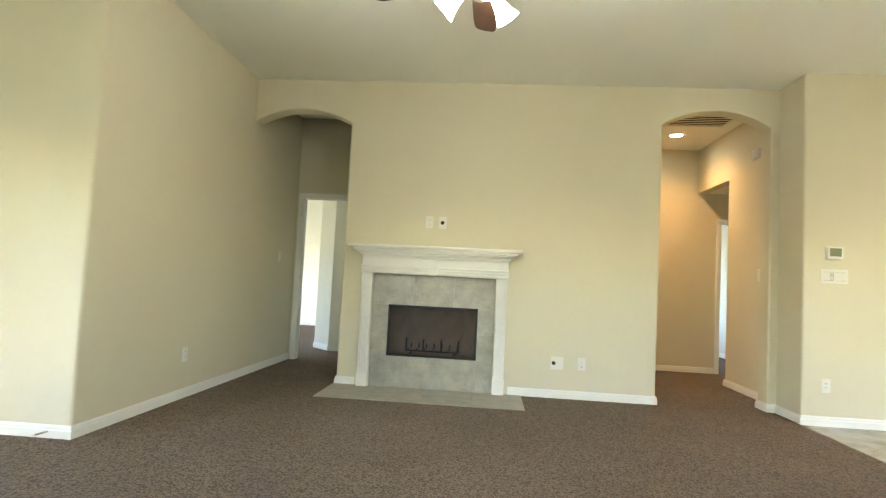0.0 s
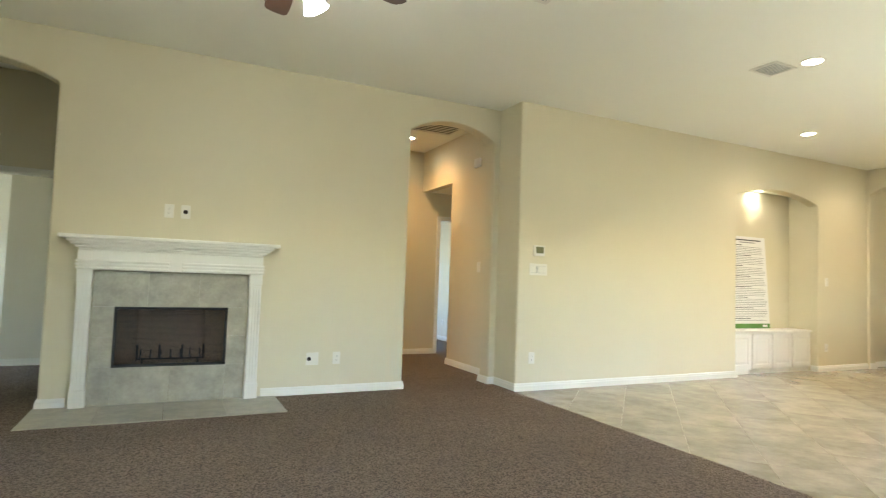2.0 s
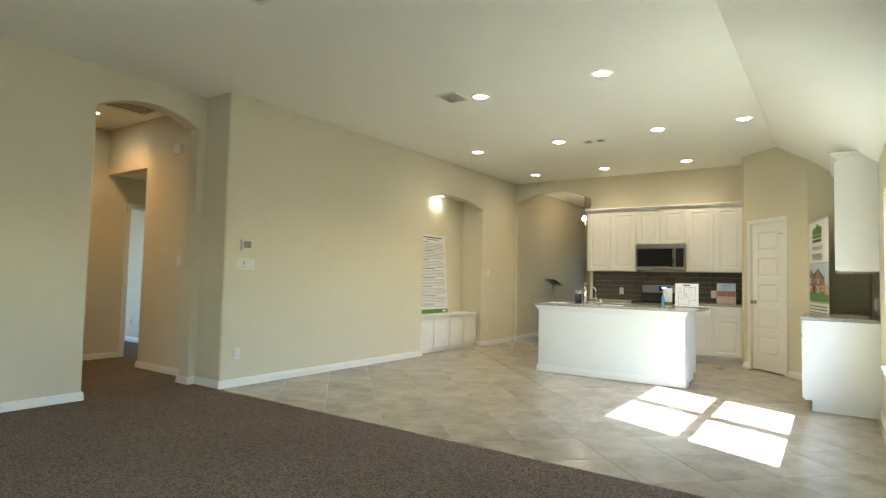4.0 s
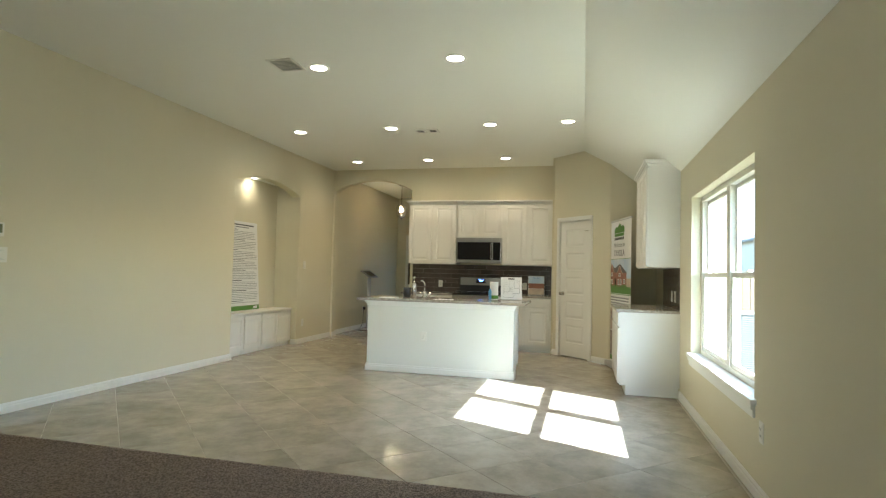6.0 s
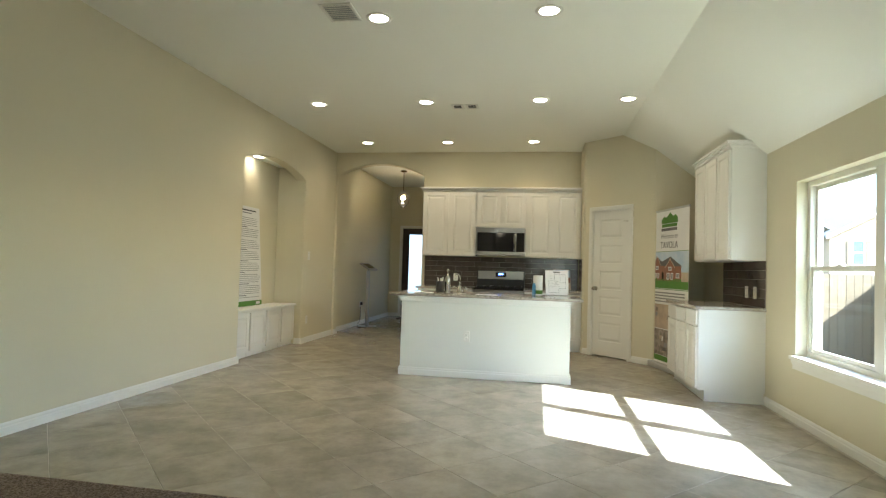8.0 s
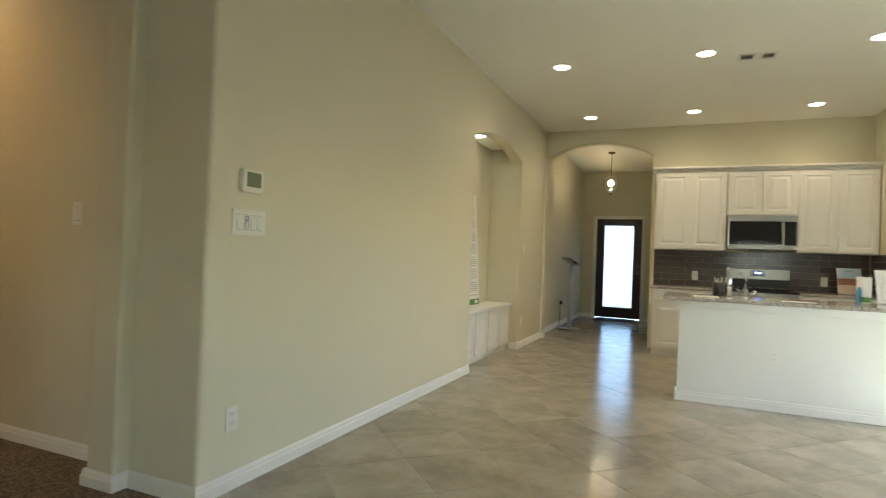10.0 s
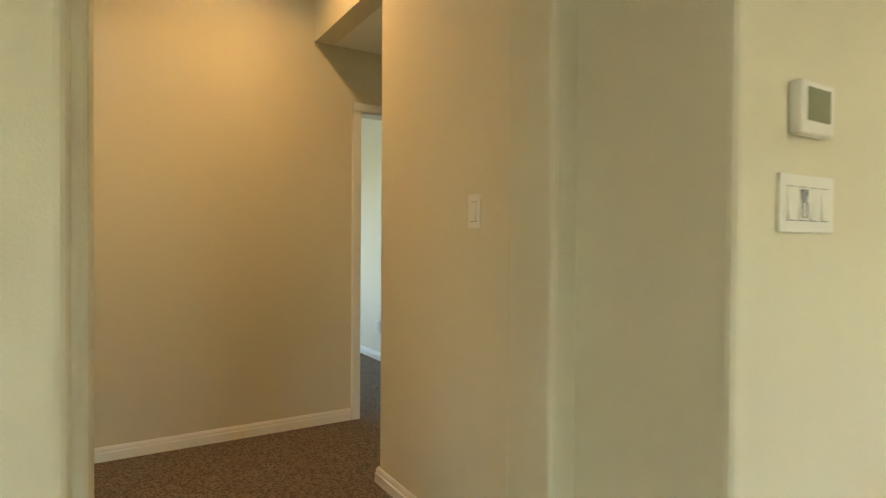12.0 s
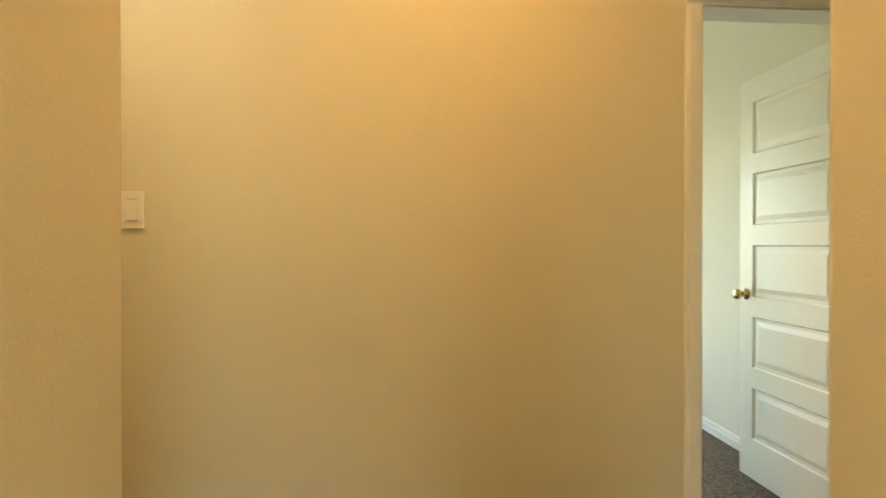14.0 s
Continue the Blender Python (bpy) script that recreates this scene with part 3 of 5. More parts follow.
window("window_1", rot(WX1, SY - 0.085, WZ0 + 0.0, 180), WX1 - WX0, WZ1 - WZ0, "cream vinyl double window over a wooden sill")
# never in view; assumed so that daylight_south has an opening
window("window_2", rot(-0.15, SY - 0.085, 0.545, 180), 1.00, 1.405, "unseen cream vinyl double window, assumed as an opening for living room daylight")
window("window_3", rot(-3.59, 0.5, 0.5, 90), 1.40, 1.50, "cream vinyl double window in the bay")
bm = bmesh.new()
box(bm, WX0 - 0.045, SY - 0.085, 0.508, WX1 + 0.045, SY + 0.035, 0.541, 0.008)
box(bm, WX0 - 0.02, SY - 0.001, 0.433, WX1 + 0.02, SY + 0.016, 0.508, 0.005)
box(bm, WX0 - 0.02, SY + 0.010, 0.478, WX1 + 0.02, SY + 0.026, 0.508, 0.004)
structure("window_sill", bm, TRIM, "white painted window stool and apron", "window sill")

# ---- fireplace ----
FC = 0.045
fp = thing("fireplace", pose(FC, FW, 0), "white fluted mantel round a grey stone gas fireplace", "fireplace")
bm = bmesh.new()
box(bm, -0.84, -0.215, 1.362, 0.84, 0.0, 1.392, 0.008)
part("mantel_shelf", bm, TRIM, fp)
bm = bmesh.new()
for i, (d, z0, z1) in enumerate(((0.185, 1.337, 1.363), (0.16, 1.315, 1.338), (0.13, 1.292, 1.316), (0.105, 1.272, 1.293))):
    box(bm, -0.69 - d + 0.085, -d, z0, 0.69 + d - 0.085, 0.0, z1, 0.006)
part("crown_moulding", bm, TRIM, fp)
part("frieze", boxed(-0.715, -0.085, 1.115, 0.715, 0.0, 1.273, 0.004), TRIM, fp)
for i in range(3):
    z = 1.120 + i * 0.029
    for s in (-1, 1):
        part("reed", boxed(min(s * 0.05, s * 0.725), -0.112, z, max(s * 0.05, s * 0.725), -0.084, z + 0.019, 0.005), TRIM, fp)
part("keystone", prism(bmesh.new(), [(-0.045, -0.122, 1.207), (0.045, -0.122, 1.207), (0.022, -0.122, 1.118), (-0.022, -0.122, 1.118)], (0, 0.03, 0)), TRIM, fp)
for s in (-1, 1):
    x = s * 0.66
    bm = boxed(x - 0.051, -0.07, 0.0, x + 0.051, 0.0, 1.02, 0.004)
    box(bm, x - 0.056, -0.078, 0.0, x + 0.056, 0.0, 0.15, 0.005)
    box(bm, x - 0.056, -0.080, 1.02, x + 0.056, 0.0, 1.116, 0.005)
    for k in range(4):
        xx = x - 0.036 + k * 0.024
        box(bm, xx - 0.008, -0.077, 0.19, xx + 0.008, -0.069, 0.99, 0.005)
    part("pilaster", bm, TRIM, fp)
FB0, FB1, FZ0, FZ1 = -0.44, 0.44, 0.315, 0.815
for x0, z0, x1, z1 in ((-0.602, FZ1, -0.2, 1.115), (-0.2, FZ1, 0.2, 1.115), (0.2, FZ1, 0.602, 1.115), (-0.602, FZ0 + 0.25, FB0, FZ1), (-0.602, FZ0, FB0, FZ0 + 0.25), (FB1, FZ0 + 0.25, 0.602, FZ1), (FB1, FZ0, 0.602, FZ0 + 0.25), (-0.602, 0.0, -0.44, FZ0), (-0.44, 0.0, 0.0, FZ0), (0.0, 0.0, 0.44, FZ0), (0.44, 0.0, 0.602, FZ0)):
    part("stone_tile", boxed(x0 + 0.0005, -0.018, z0 + 0.0005, x1 - 0.0005, 0.0, z1 - 0.0005, 0.0007, 1), HEARTH, fp)
fb = part("firebox", bmesh.new(), FIREBRICK, fp)
bm = bmesh.new()
box(bm, FB0, 0.40, FZ0, FB1, 0.42, FZ1), box(bm, FB0, -0.004, FZ0 - 0.01, FB1, 0.42, FZ0), box(bm, FB0, -0.004, FZ1, FB1, 0.42, FZ1 + 0.01)
prism(bm, [(FB0, -0.002, FZ0), (FB0 + 0.16, 0.40, FZ0), (FB0 - 0.01, 0.40, FZ0)], (0, 0, FZ1 - FZ0))
prism(bm, [(FB1, -0.002, FZ0), (FB1 + 0.01, 0.40, FZ0), (FB1 - 0.16, 0.40, FZ0)], (0, 0, FZ1 - FZ0))
bm.to_mesh(fb.data)
bm.free()
bm = bmesh.new()
fr = 0.022
for x0, z0, x1, z1 in ((FB0, FZ0, FB0 + fr, FZ1), (FB1 - fr, FZ0, FB1, FZ1), (FB0, FZ0, FB1, FZ0 + fr), (FB0, FZ1 - fr, FB1, FZ1)):
    box(bm, x0, -0.030, z0, x1, 0.006, z1, 0.003)
part("metal_frame", bm, BLACK, fp, "black metal frame")
bm = bmesh.new()
for i in range(89):
    x = FB0 + fr + i * (FB1 - FB0 - 2 * fr) / 88
    box(bm, x - 0.0008, -0.012, FZ0 + fr, x + 0.0008, -0.009, FZ1 - fr)
for i in range(46):
    z = FZ0 + fr + i * (FZ1 - FZ0 - 2 * fr) / 45
    box(bm, FB0 + fr, -0.0115, z - 0.0008, FB1 - fr, -0.0095, z + 0.0008)
part("mesh_screen", bm, BLACK, fp, "fine black wire screen")
bm = bmesh.new()
for i in range(7):
    x = -0.24 + i * 0.08
    tube(bm, [(x, 0.10, FZ0 + 0.07), (x, 0.11, FZ0 + 0.05), (x, 0.30, FZ0 + 0.05), (x, 0.32, FZ0 + 0.10)], 0.007, 6)
tube(bm, [(-0.27, 0.12, FZ0 + 0.045), (0.27, 0.12, FZ0 + 0.045)], 0.007, 6)
for x in (-0.22, 0.22):
    tube(bm, [(x, 0.14, FZ0), (x, 0.14, FZ0 + 0.05)], 0.008, 6)
for x in (-0.26, -0.09, 0.09, 0.26):
    tube(bm, [(x, 0.09, FZ0 + 0.05), (x, 0.085, FZ0 + 0.17)], 0.009, 6)
part("log_grate", bm, BLACK, fp, "black iron log grate")
hearth = thing("hearth", pose(0.01, FW, 0), "flush grey stone hearth tiles set in the carpet", "hearth")
for i in range(4):
    x0 = -0.92 + i * 0.46
    part("stone_tile", boxed(x0 + 0.001, -0.655, 0.0, x0 + 0.459, 0.0, 0.012, 0.0015, 1), HEARTH, hearth)


# ---- plates on the walls ----
def plate_at(name, m, w, h, label, category, rockers=0, duplex=False, hole=False, hole_x=0.0, slider=None):
    p = thing(name, m, label, category)
    part("cover_plate", boxed(-w / 2, -0.007, -h / 2, w / 2, 0.0, h / 2, 0.003), PLASTIC, p)
    for k in range(rockers):
        x = (k - (rockers - 1) / 2) * 0.046
        bm = prism(bmesh.new(), [(x - 0.016, -0.007, -0.034), (x - 0.016, -0.0125, -0.034), (x - 0.016, -0.008, 0.034), (x - 0.016, -0.007, 0.034)], (0.032, 0, 0))
        part("rocker", bm, PLASTIC, p)
        for z in (-0.037, 0.0345):
            part("rocker_gap", boxed(x - 0.0175, -0.0076, z, x + 0.0175, -0.0068, z + 0.0025), INK_GREY if z < 0 else PLASTIC_GREY, p)
    if slider is not None:
        x = (slider - (rockers - 1) / 2) * 0.046
        bm = bmesh.new()
        for x0, z0, x1, z1 in ((-0.011, -0.030, -0.0085, 0.030), (0.0085, -0.030, 0.011, 0.030), (-0.011, 0.0275, 0.011, 0.030), (-0.011, -0.030, 0.011, -0.0275)):
            box(bm, x + x0, -0.0135, z0, x + x1, -0.0075, z1)
        part("slider_slot", bm, INK_GREY, p, "grey slot of a dimmer")
        part("slider_knob", boxed(x - 0.005, -0.0165, 0.002, x + 0.005, -0.0075, 0.016, 0.002), PLASTIC_GREY, p)
    if duplex:
        for s in (-1, 1):
            z = s * 0.0195
            recept = part("receptacle", boxed(-0.0165, -0.0095, z - 0.014, 0.0165, -0.006, z + 0.014, 0.004), PLASTIC, p)
            bm = bmesh.new()
            box(bm, -0.0075, -0.0102, z - 0.001, -0.0055, -0.0092, z + 0.008), box(bm, 0.0055, -0.0102, z - 0.001, 0.0075, -0.0092, z + 0.007), box(bm, -0.002, -0.0102, z - 0.009, 0.002, -0.0092, z - 0.005)
            part("slots", bm, DARKPLASTIC, recept)
    if hole:
        # solid disc; its dark colour stands for the shade inside the hole
        part("cable_hole", lathe(bmesh.new(), [(0.019, 0), (0.019, 0.0035)], 20, Matrix.Translation((hole_x, -0.006, 0)) @ Matrix.Rotation(radians(90), 4, "X")), DARK, p, "round dark disc painted as the unlit cable opening")
    return p


OUT = "white duplex wall outlet on the beige wall"
plate_at("wall_outlet", pose(1.495, FW, 0.34), 0.074, 0.118, OUT, "outlet", duplex=True)
plate_at("cable_plate", pose(1.262, FW, 0.337), 0.118, 0.118, "white double wall plate with a round cable hole", "wall plate", hole=True, hole_x=-0.032)
plate_at("wall_outlet", pose(-0.035, FW, 1.642), 0.074, 0.118, "white wall outlet above the mantel", "outlet", duplex=True)
plate_at("cable_plate", pose(0.095, FW, 1.642), 0.074, 0.118, "white wall plate with a round cable hole above the mantel", "wall plate", hole=True)
plate_at("wall_outlet", pose(3.475, 5.375, 0.34), 0.074, 0.118, OUT, "outlet", duplex=True)
plate_at("switch_plate", pose(3.535, 5.375, 1.275), 0.225, 0.124, "white four-gang switch plate with rockers and a dimmer", "light switch", rockers=4, slider=1)
plate_at("switch_plate", rot(3.405, 6.435, 1.30, -90), 0.074, 0.124, "white single rocker light switch in the hall", "light switch", rockers=1)
plate_at("switch_plate", pose(1.775, 8.24, 1.31), 0.074, 0.124, "white single rocker light switch in the hall", "light switch", rockers=1)
plate_at("switch_plate", pose(8.63, 5.375, 1.29), 0.074, 0.124, "white rocker light switch beside the niche", "light switch", rockers=1)
plate_at("wall_outlet", pose(8.62, 5.375, 0.34), 0.074, 0.118, OUT, "outlet", duplex=True)
plate_at("wall_outlet", rot(LX, 4.75, 0.36, 90), 0.074, 0.118, OUT, "outlet", duplex=True)
plate_at("switch_plate", rot(LX, 6.7, 1.26, 90), 0.074, 0.118, "white light switch in the small hall", "light switch", rockers=1)
plate_at("wall_outlet", rot(3.555, SY, 0.385, 180), 0.074, 0.118, "white wall outlet under the window", "outlet", duplex=True)
plate_at("wall_outlet", rot(4.62, 9.9, 0.34, -90), 0.074, 0.118, "white bedroom wall outlet", "outlet", duplex=True)
th = thing("thermostat", pose(3.53, 5.375, 1.475), "white thermostat with a grey-green display", "thermostat")
part("body", boxed(-0.068, -0.028, -0.056, 0.068, 0.0, 0.056, 0.006), PLASTIC, th)
part("display", boxed(-0.046, -0.0295, -0.028, 0.05, -0.027, 0.042, 0.001), material("lcd", (0.21, 0.225, 0.125), 0.25, spots=0.1, spot_scale=12), th, "grey-green display")
bm = bmesh.new()
box(bm, 3.37, 6.44, 2.55, 3.405, 6.58, 2.66, 0.012)
tagged(mesh_object("door_chime", bm, PLASTIC), "white plastic door chime box high on the hall wall", "door chime")
bm = tube(bmesh.new(), [(-2.02, 3.505, 0.045), (-2.03, 3.45, 0.045), (-2.035, 3.415, 0.045)], 0.006, 8)
ds = thing("door_stop", pose(0, 0, 0), "brass spring door stop on the baseboard", "door stop")
part("spring", bm, NICKEL, ds)
part("tip", lathe(bmesh.new(), [(0.008, 0), (0.010, 0.004), (0.010, 0.014), (0.006, 0.018)], 14, Matrix.Translation((-2.035, 3.418, 0.045)) @ Matrix.Rotation(radians(90), 4, "X")), PLASTIC, ds)


# ---- ceiling lights and vents ----
def can_light(x, y, z, energy, lens=CAN_GLOW, color=WARM):
    c = thing("recessed_light", pose(x, y, z), "lit round recessed ceiling light with a white trim ring", "ceiling light", "recessed ceiling lights")
    bm = bmesh.new()
    seg = 28
    prof = [(0.070, -0.001), (0.078, -0.008), (0.098, -0.006), (0.102, 0.0)]
    rings = [[bm.verts.new((r * math.cos(2 * math.pi * i / seg), r * math.sin(2 * math.pi * i / seg), h)) for i in range(seg)] for r, h in prof]
    for a, b in zip(rings, rings[1:]):
        for i in range(seg):
            bm.faces.new((a[i], a[(i + 1) % seg], b[(i + 1) % seg], b[i]))
    part("trim_ring", bm, PLASTIC, c, smooth=True)
    part("lens", lathe(bmesh.new(), [(0.070, -0.0015), (0.063, -0.0045), (0.03, -0.006)], 28), lens, c, "glowing warm lens", True)
    lamp("can_lamp", "AREA", energy, color, look((x, y, z - 0.012), (x, y, 0)), 0.14)
    return c


for x, y in CANS:
    can_light(x, y, CEIL, 0.46)
can_light(7.58, 5.675, 2.575, 0.05, color=(1.0, 0.58, 0.24))
can_light(2.86, 7.51, CEIL, 0.70, color=(1.0, 0.49, 0.14))
# added passage light, out of view, brightens the hall wall's left end
can_light(1.75, 7.72, 2.458, 0.07, color=(1.0, 0.56, 0.20))


def vent(m, w, d, slats, label, back=DARK, fill=0.36, drop=0.006):
    v = thing("ceiling_vent", m, label, "air vent")
    # flat sheet whose colour stands for the unlit duct behind the slats
    part("backing", boxed(-w / 2, -d / 2, -0.002, w / 2, d / 2, 0.0), back, v)
    bm = bmesh.new()
    for x0, y0, x1, y1 in ((-w / 2 - 0.025, -d / 2 - 0.025, w / 2 + 0.025, -d / 2), (-w / 2 - 0.025, d / 2, w / 2 + 0.025, d / 2 + 0.025), (-w / 2 - 0.025, -d / 2, -w / 2, d / 2), (w / 2, -d / 2, w / 2 + 0.025, d / 2)):
        box(bm, x0, y0, -0.010, x1, y1, 0.0, 0.003)
    part("frame", bm, PLASTIC, v)
    for i in range(slats):
        y = -d / 2 + (i + 0.5) * d / slats
        h = d / slats * fill
        part("slat", prism(bmesh.new(), [(-w / 2, y - h / 2, -0.003), (-w / 2, y - h / 2, -0.003 - drop * 0.6), (-w / 2, y + h / 2, -0.003 - drop), (-w / 2, y + h / 2, -0.003 - drop * 0.4)], (w, 0, 0)), PLASTIC, v)
    return v


vent(rot(4.61, 3.50, CEIL, 90), 0.20, 0.24, 8, "white metal ceiling air vent with slats", PLASTIC_GREY, fill=0.42)
for vy in (2.79, 2.96):
    vent(rot(7.10, vy, CEIL, 90), 0.09, 0.12, 5, "small white ceiling air vent with dark slots", fill=0.2, drop=0.003)
vent(rot(2.10, 3.36, CEIL, 90), 0.30, 0.22, 8, "white metal ceiling air vent with slats", PLASTIC_GREY, fill=0.42)
vent(pose(2.92, 6.85, CEIL), 0.62, 0.42, 6, "large white return air grille with dark slots", fill=0.3, drop=0.003)


# daylight of the rooms seen through doorways
lamp("daylight_bedroom", "AREA", 0.95, (1.0, 0.93, 0.80), look((-5.58, 9.7, 1.3), (-2.0, 9.7, 1.2)), 2.1, 1.35)
lamp("daylight_room", "AREA", 0.9, (1.0, 0.93, 0.76), look((3.4, 11.88, 1.3), (3.4, 9.0, 1.2)), 1.35, 1.35)


# ---- ceiling fan ----
FX, FY = 0.46, 3.15
fan = thing("ceiling_fan", pose(FX, FY, 0), "ceiling fan with walnut blades and lit frosted glass shades", "ceiling fan")
part("canopy", lathe(bmesh.new(), [(0.07, CEIL), (0.065, CEIL - 0.04), (0.02, CEIL - 0.07), (0.014, CEIL - 0.08), (0.014, 2.80)], 24), NICKEL, fan, smooth=True)
part("motor_housing", lathe(bmesh.new(), [(0.03, 2.83), (0.09, 2.82), (0.12, 2.78), (0.12, 2.71), (0.09, 2.67), (0.05, 2.64), (0.055, 2.60), (0.07, 2.585), (0.05, 2.56), (0.01, 2.55)], 28), NICKEL, fan, smooth=True)
a0 = math.atan2(3.85 - FY, 0.48 - FX)
for k in range(5):
    a = a0 + k * 2 * math.pi / 5
    R = Matrix.Rotation(a, 4, "Z") @ Matrix.Translation((0, 0, 2.69)) @ Matrix.Rotation(radians(11), 4, "X")
    out = [(0.20, -0.055), (0.34, -0.068), (0.55, -0.072), (0.64, -0.066), (0.665, -0.05), (0.672, 0.0), (0.665, 0.05), (0.64, 0.066), (0.55, 0.072), (0.34, 0.068), (0.20, 0.055)]
    bm = prism(bmesh.new(), [(x, y, 0) for x, y in out], (0, 0, 0.007))
    bmesh.ops.transform(bm, matrix=R, verts=bm.verts[:])
    part("blade", bm, WALNUT, fan, "walnut-stained blade")
    bm = prism(bmesh.new(), [(0.09, -0.018, -0.006), (0.25, -0.035, -0.006), (0.28, 0.0, -0.006), (0.25, 0.035, -0.006), (0.09, 0.018, -0.006)], (0, 0, 0.005))
    bmesh.ops.transform(bm, matrix=R, verts=bm.verts[:])
    part("blade_bracket", bm, NICKEL, fan)
for k in range(3):
    a = radians(43 + 120 * k)
    R = Matrix.Rotation(a, 4, "Z") @ Matrix.Translation((0.105, 0, 2.60)) @ Matrix.Rotation(radians(-50), 4, "Y")
    bm = lathe(bmesh.new(), [(0.024, 0.0), (0.03, -0.012), (0.036, -0.05), (0.05, -0.095), (0.068, -0.135), (0.066, -0.136), (0.048, -0.097), (0.03, -0.045)], 24, R)
    part("shade", bm, SHADE_GLOW, fan, "lit frosted glass shade", True)
    part("lamp_arm", tube(bmesh.new(), [Matrix.Rotation(a, 4, "Z") @ Vector((0.03, 0, 2.595)), Matrix.Rotation(a, 4, "Z") @ Vector((0.105, 0, 2.61))], 0.012, 10), NICKEL, fan)
lamp("fan_lamp", "POINT", 0.48, (1.0, 0.77, 0.46), Matrix.Translation((FX, FY, 2.36)), 0.10)

# ---- entry pendant ----
PX, PY = 11.42, 4.63
pend = thing("pendant_lamp", pose(PX, PY, 0), "small glass globe pendant with lit candle bulbs", "pendant lamp")
part("canopy", lathe(bmesh.new(), [(0.065, CEIL), (0.06, CEIL - 0.02), (0.01, CEIL - 0.03)], 20), BRONZE, pend, smooth=True)
part("rod", tube(bmesh.new(), [(0, 0, CEIL - 0.02), (0, 0, 2.66)], 0.006, 8), BRONZE, pend)
prof = [(0.012, 2.66), (0.06, 2.64), (0.105, 2.58), (0.12, 2.50), (0.105, 2.42), (0.06, 2.37), (0.02, 2.355), (0.02, 2.358), (0.058, 2.373), (0.102, 2.422), (0.117, 2.50), (0.102, 2.578), (0.058, 2.637), (0.012, 2.657)]
gl = part("globe", lathe(bmesh.new(), prof, 24), CLEAR, pend, "clear glass globe", True)
gl.visible_shadow = False
part("finial", lathe(bmesh.new(), [(0.006, 2.36), (0.018, 2.35), (0.006, 2.32)], 12), BRONZE, pend)
bm = bmesh.new()
lathe(bm, [(0.03, 2.44), (0.03, 2.455), (0.008, 2.46)], 14)
for k in range(3):
    a = k * 2.094
    tube(bm, [(0.028 * math.cos(a), 0.028 * math.sin(a), 2.44), (0.032 * math.cos(a), 0.032 * math.sin(a), 2.49)], 0.008, 8)
part("candle_arms", bm, BRONZE, pend)
for k in range(3):
    a = k * 2.094
    part("candle_bulb", lathe(bmesh.new(), [(0.006, 2.49), (0.013, 2.51), (0.009, 2.535), (0.002, 2.552)], 12, Matrix.Translation((0.032 * math.cos(a), 0.032 * math.sin(a), 0))), BULB, pend, "lit candle bulb", True)
lamp("pendant_glow", "POINT", 0.18, (1.0, 0.50, 0.18), Matrix.Translation((PX, PY, 2.545)), 0.035)


# ---- kitchen ----
def cab_door(parent, x0, z0, x1, z1, name="door", margin=0.055):
    bm = panel_board(bmesh.new(), x1 - x0, z1 - z0, 0.019, [(margin, margin, x1 - x0 - margin, z1 - z0 - margin)], 0.007, 0.013)
    d = part(name, bm, CAB, parent)
    d.matrix_basis = Matrix.Translation((x0, -0.019, z0))
    return d


def base_cabinet(m, w, label, doors=2, drawers=0, depth=0.59, h=0.852, toe=0.10, group="base cabinets", back_toe=0.06):
    c = thing("base_cabinet", m, label, "cabinet", group)
    part("body", boxed(0, 0.0, toe, w, depth, h), CAB, c)
    part("toe_kick", boxed(0.004, back_toe, 0, w - 0.004, depth - 0.01, toe), CAB, c)
    top = h - 0.012
    if drawers:
        for k in range(drawers):
            x0, x1 = k * w / drawers + 0.012, (k + 1) * w / drawers - 0.012
            part("drawer_front", boxed(x0, -0.019, top - 0.135, x1, 0.0, top, 0.006), CAB, c)
        top -= 0.155
    for k in range(doors):
        cab_door(c, k * w / doors + 0.017, toe + 0.014, (k + 1) * w / doors - 0.017, top)
    return c


def wall_cabinet(m, w, h, label, doors=2, depth=0.31, crown=True, ends=(0, 0)):
    c = thing("wall_cabinet", m, label, "cabinet", "wall cabinets")
    part("body", boxed(0, 0, 0, w, depth, h), CAB, c)
    for k in range(doors):
        cab_door(c, k * w / doors + 0.017, 0.014, (k + 1) * w / doors - 0.017, h - 0.034)
    if crown:
        bm = bmesh.new()
        e0, e1 = ends
        for d, z0, z1 in ((0.012, h - 0.022, h + 0.004), (0.028, h + 0.004, h + 0.022), (0.044, h + 0.022, h + 0.046)):
            box(bm, -d * e0, -d - 0.006, z0, w + d * e1, depth, z1, 0.004)
        part("crown_moulding", bm, CAB, c)
    return c


KX = 9.676
TOP = 2.395
WC = "white raised-panel wall cabinet with crown moulding"
for y1, y0, z0 in ((3.80, 2.945, 1.365), (2.945, 2.18, 1.81), (2.18, 1.353, 1.365)):
    wall_cabinet(rot(KX - 0.312, y1, z0, -90), y1 - y0 - 0.002, TOP - z0, WC, ends=(1 if y1 > 3.7 else 0, 0))
base_cabinet(rot(KX - 0.592, 3.79, 0, -90), 0.84, "white raised-panel base cabinet with drawers", 2, 2)
base_cabinet(rot(KX - 0.592, 2.175, 0, -90), 0.822, "white raised-panel base cabinet with drawers", 2, 2)


def worktop(x0, y0, x1, y1, z, label, t=0.03):
    return tagged(mesh_object("worktop", boxed(x0, y0, z, x1, y1, z + t, 0.006), GRANITE), label, "countertop")


worktop(KX - 0.625, 2.945, KX - 0.001, 3.82, 0.853, "speckled beige granite worktop beside the range")
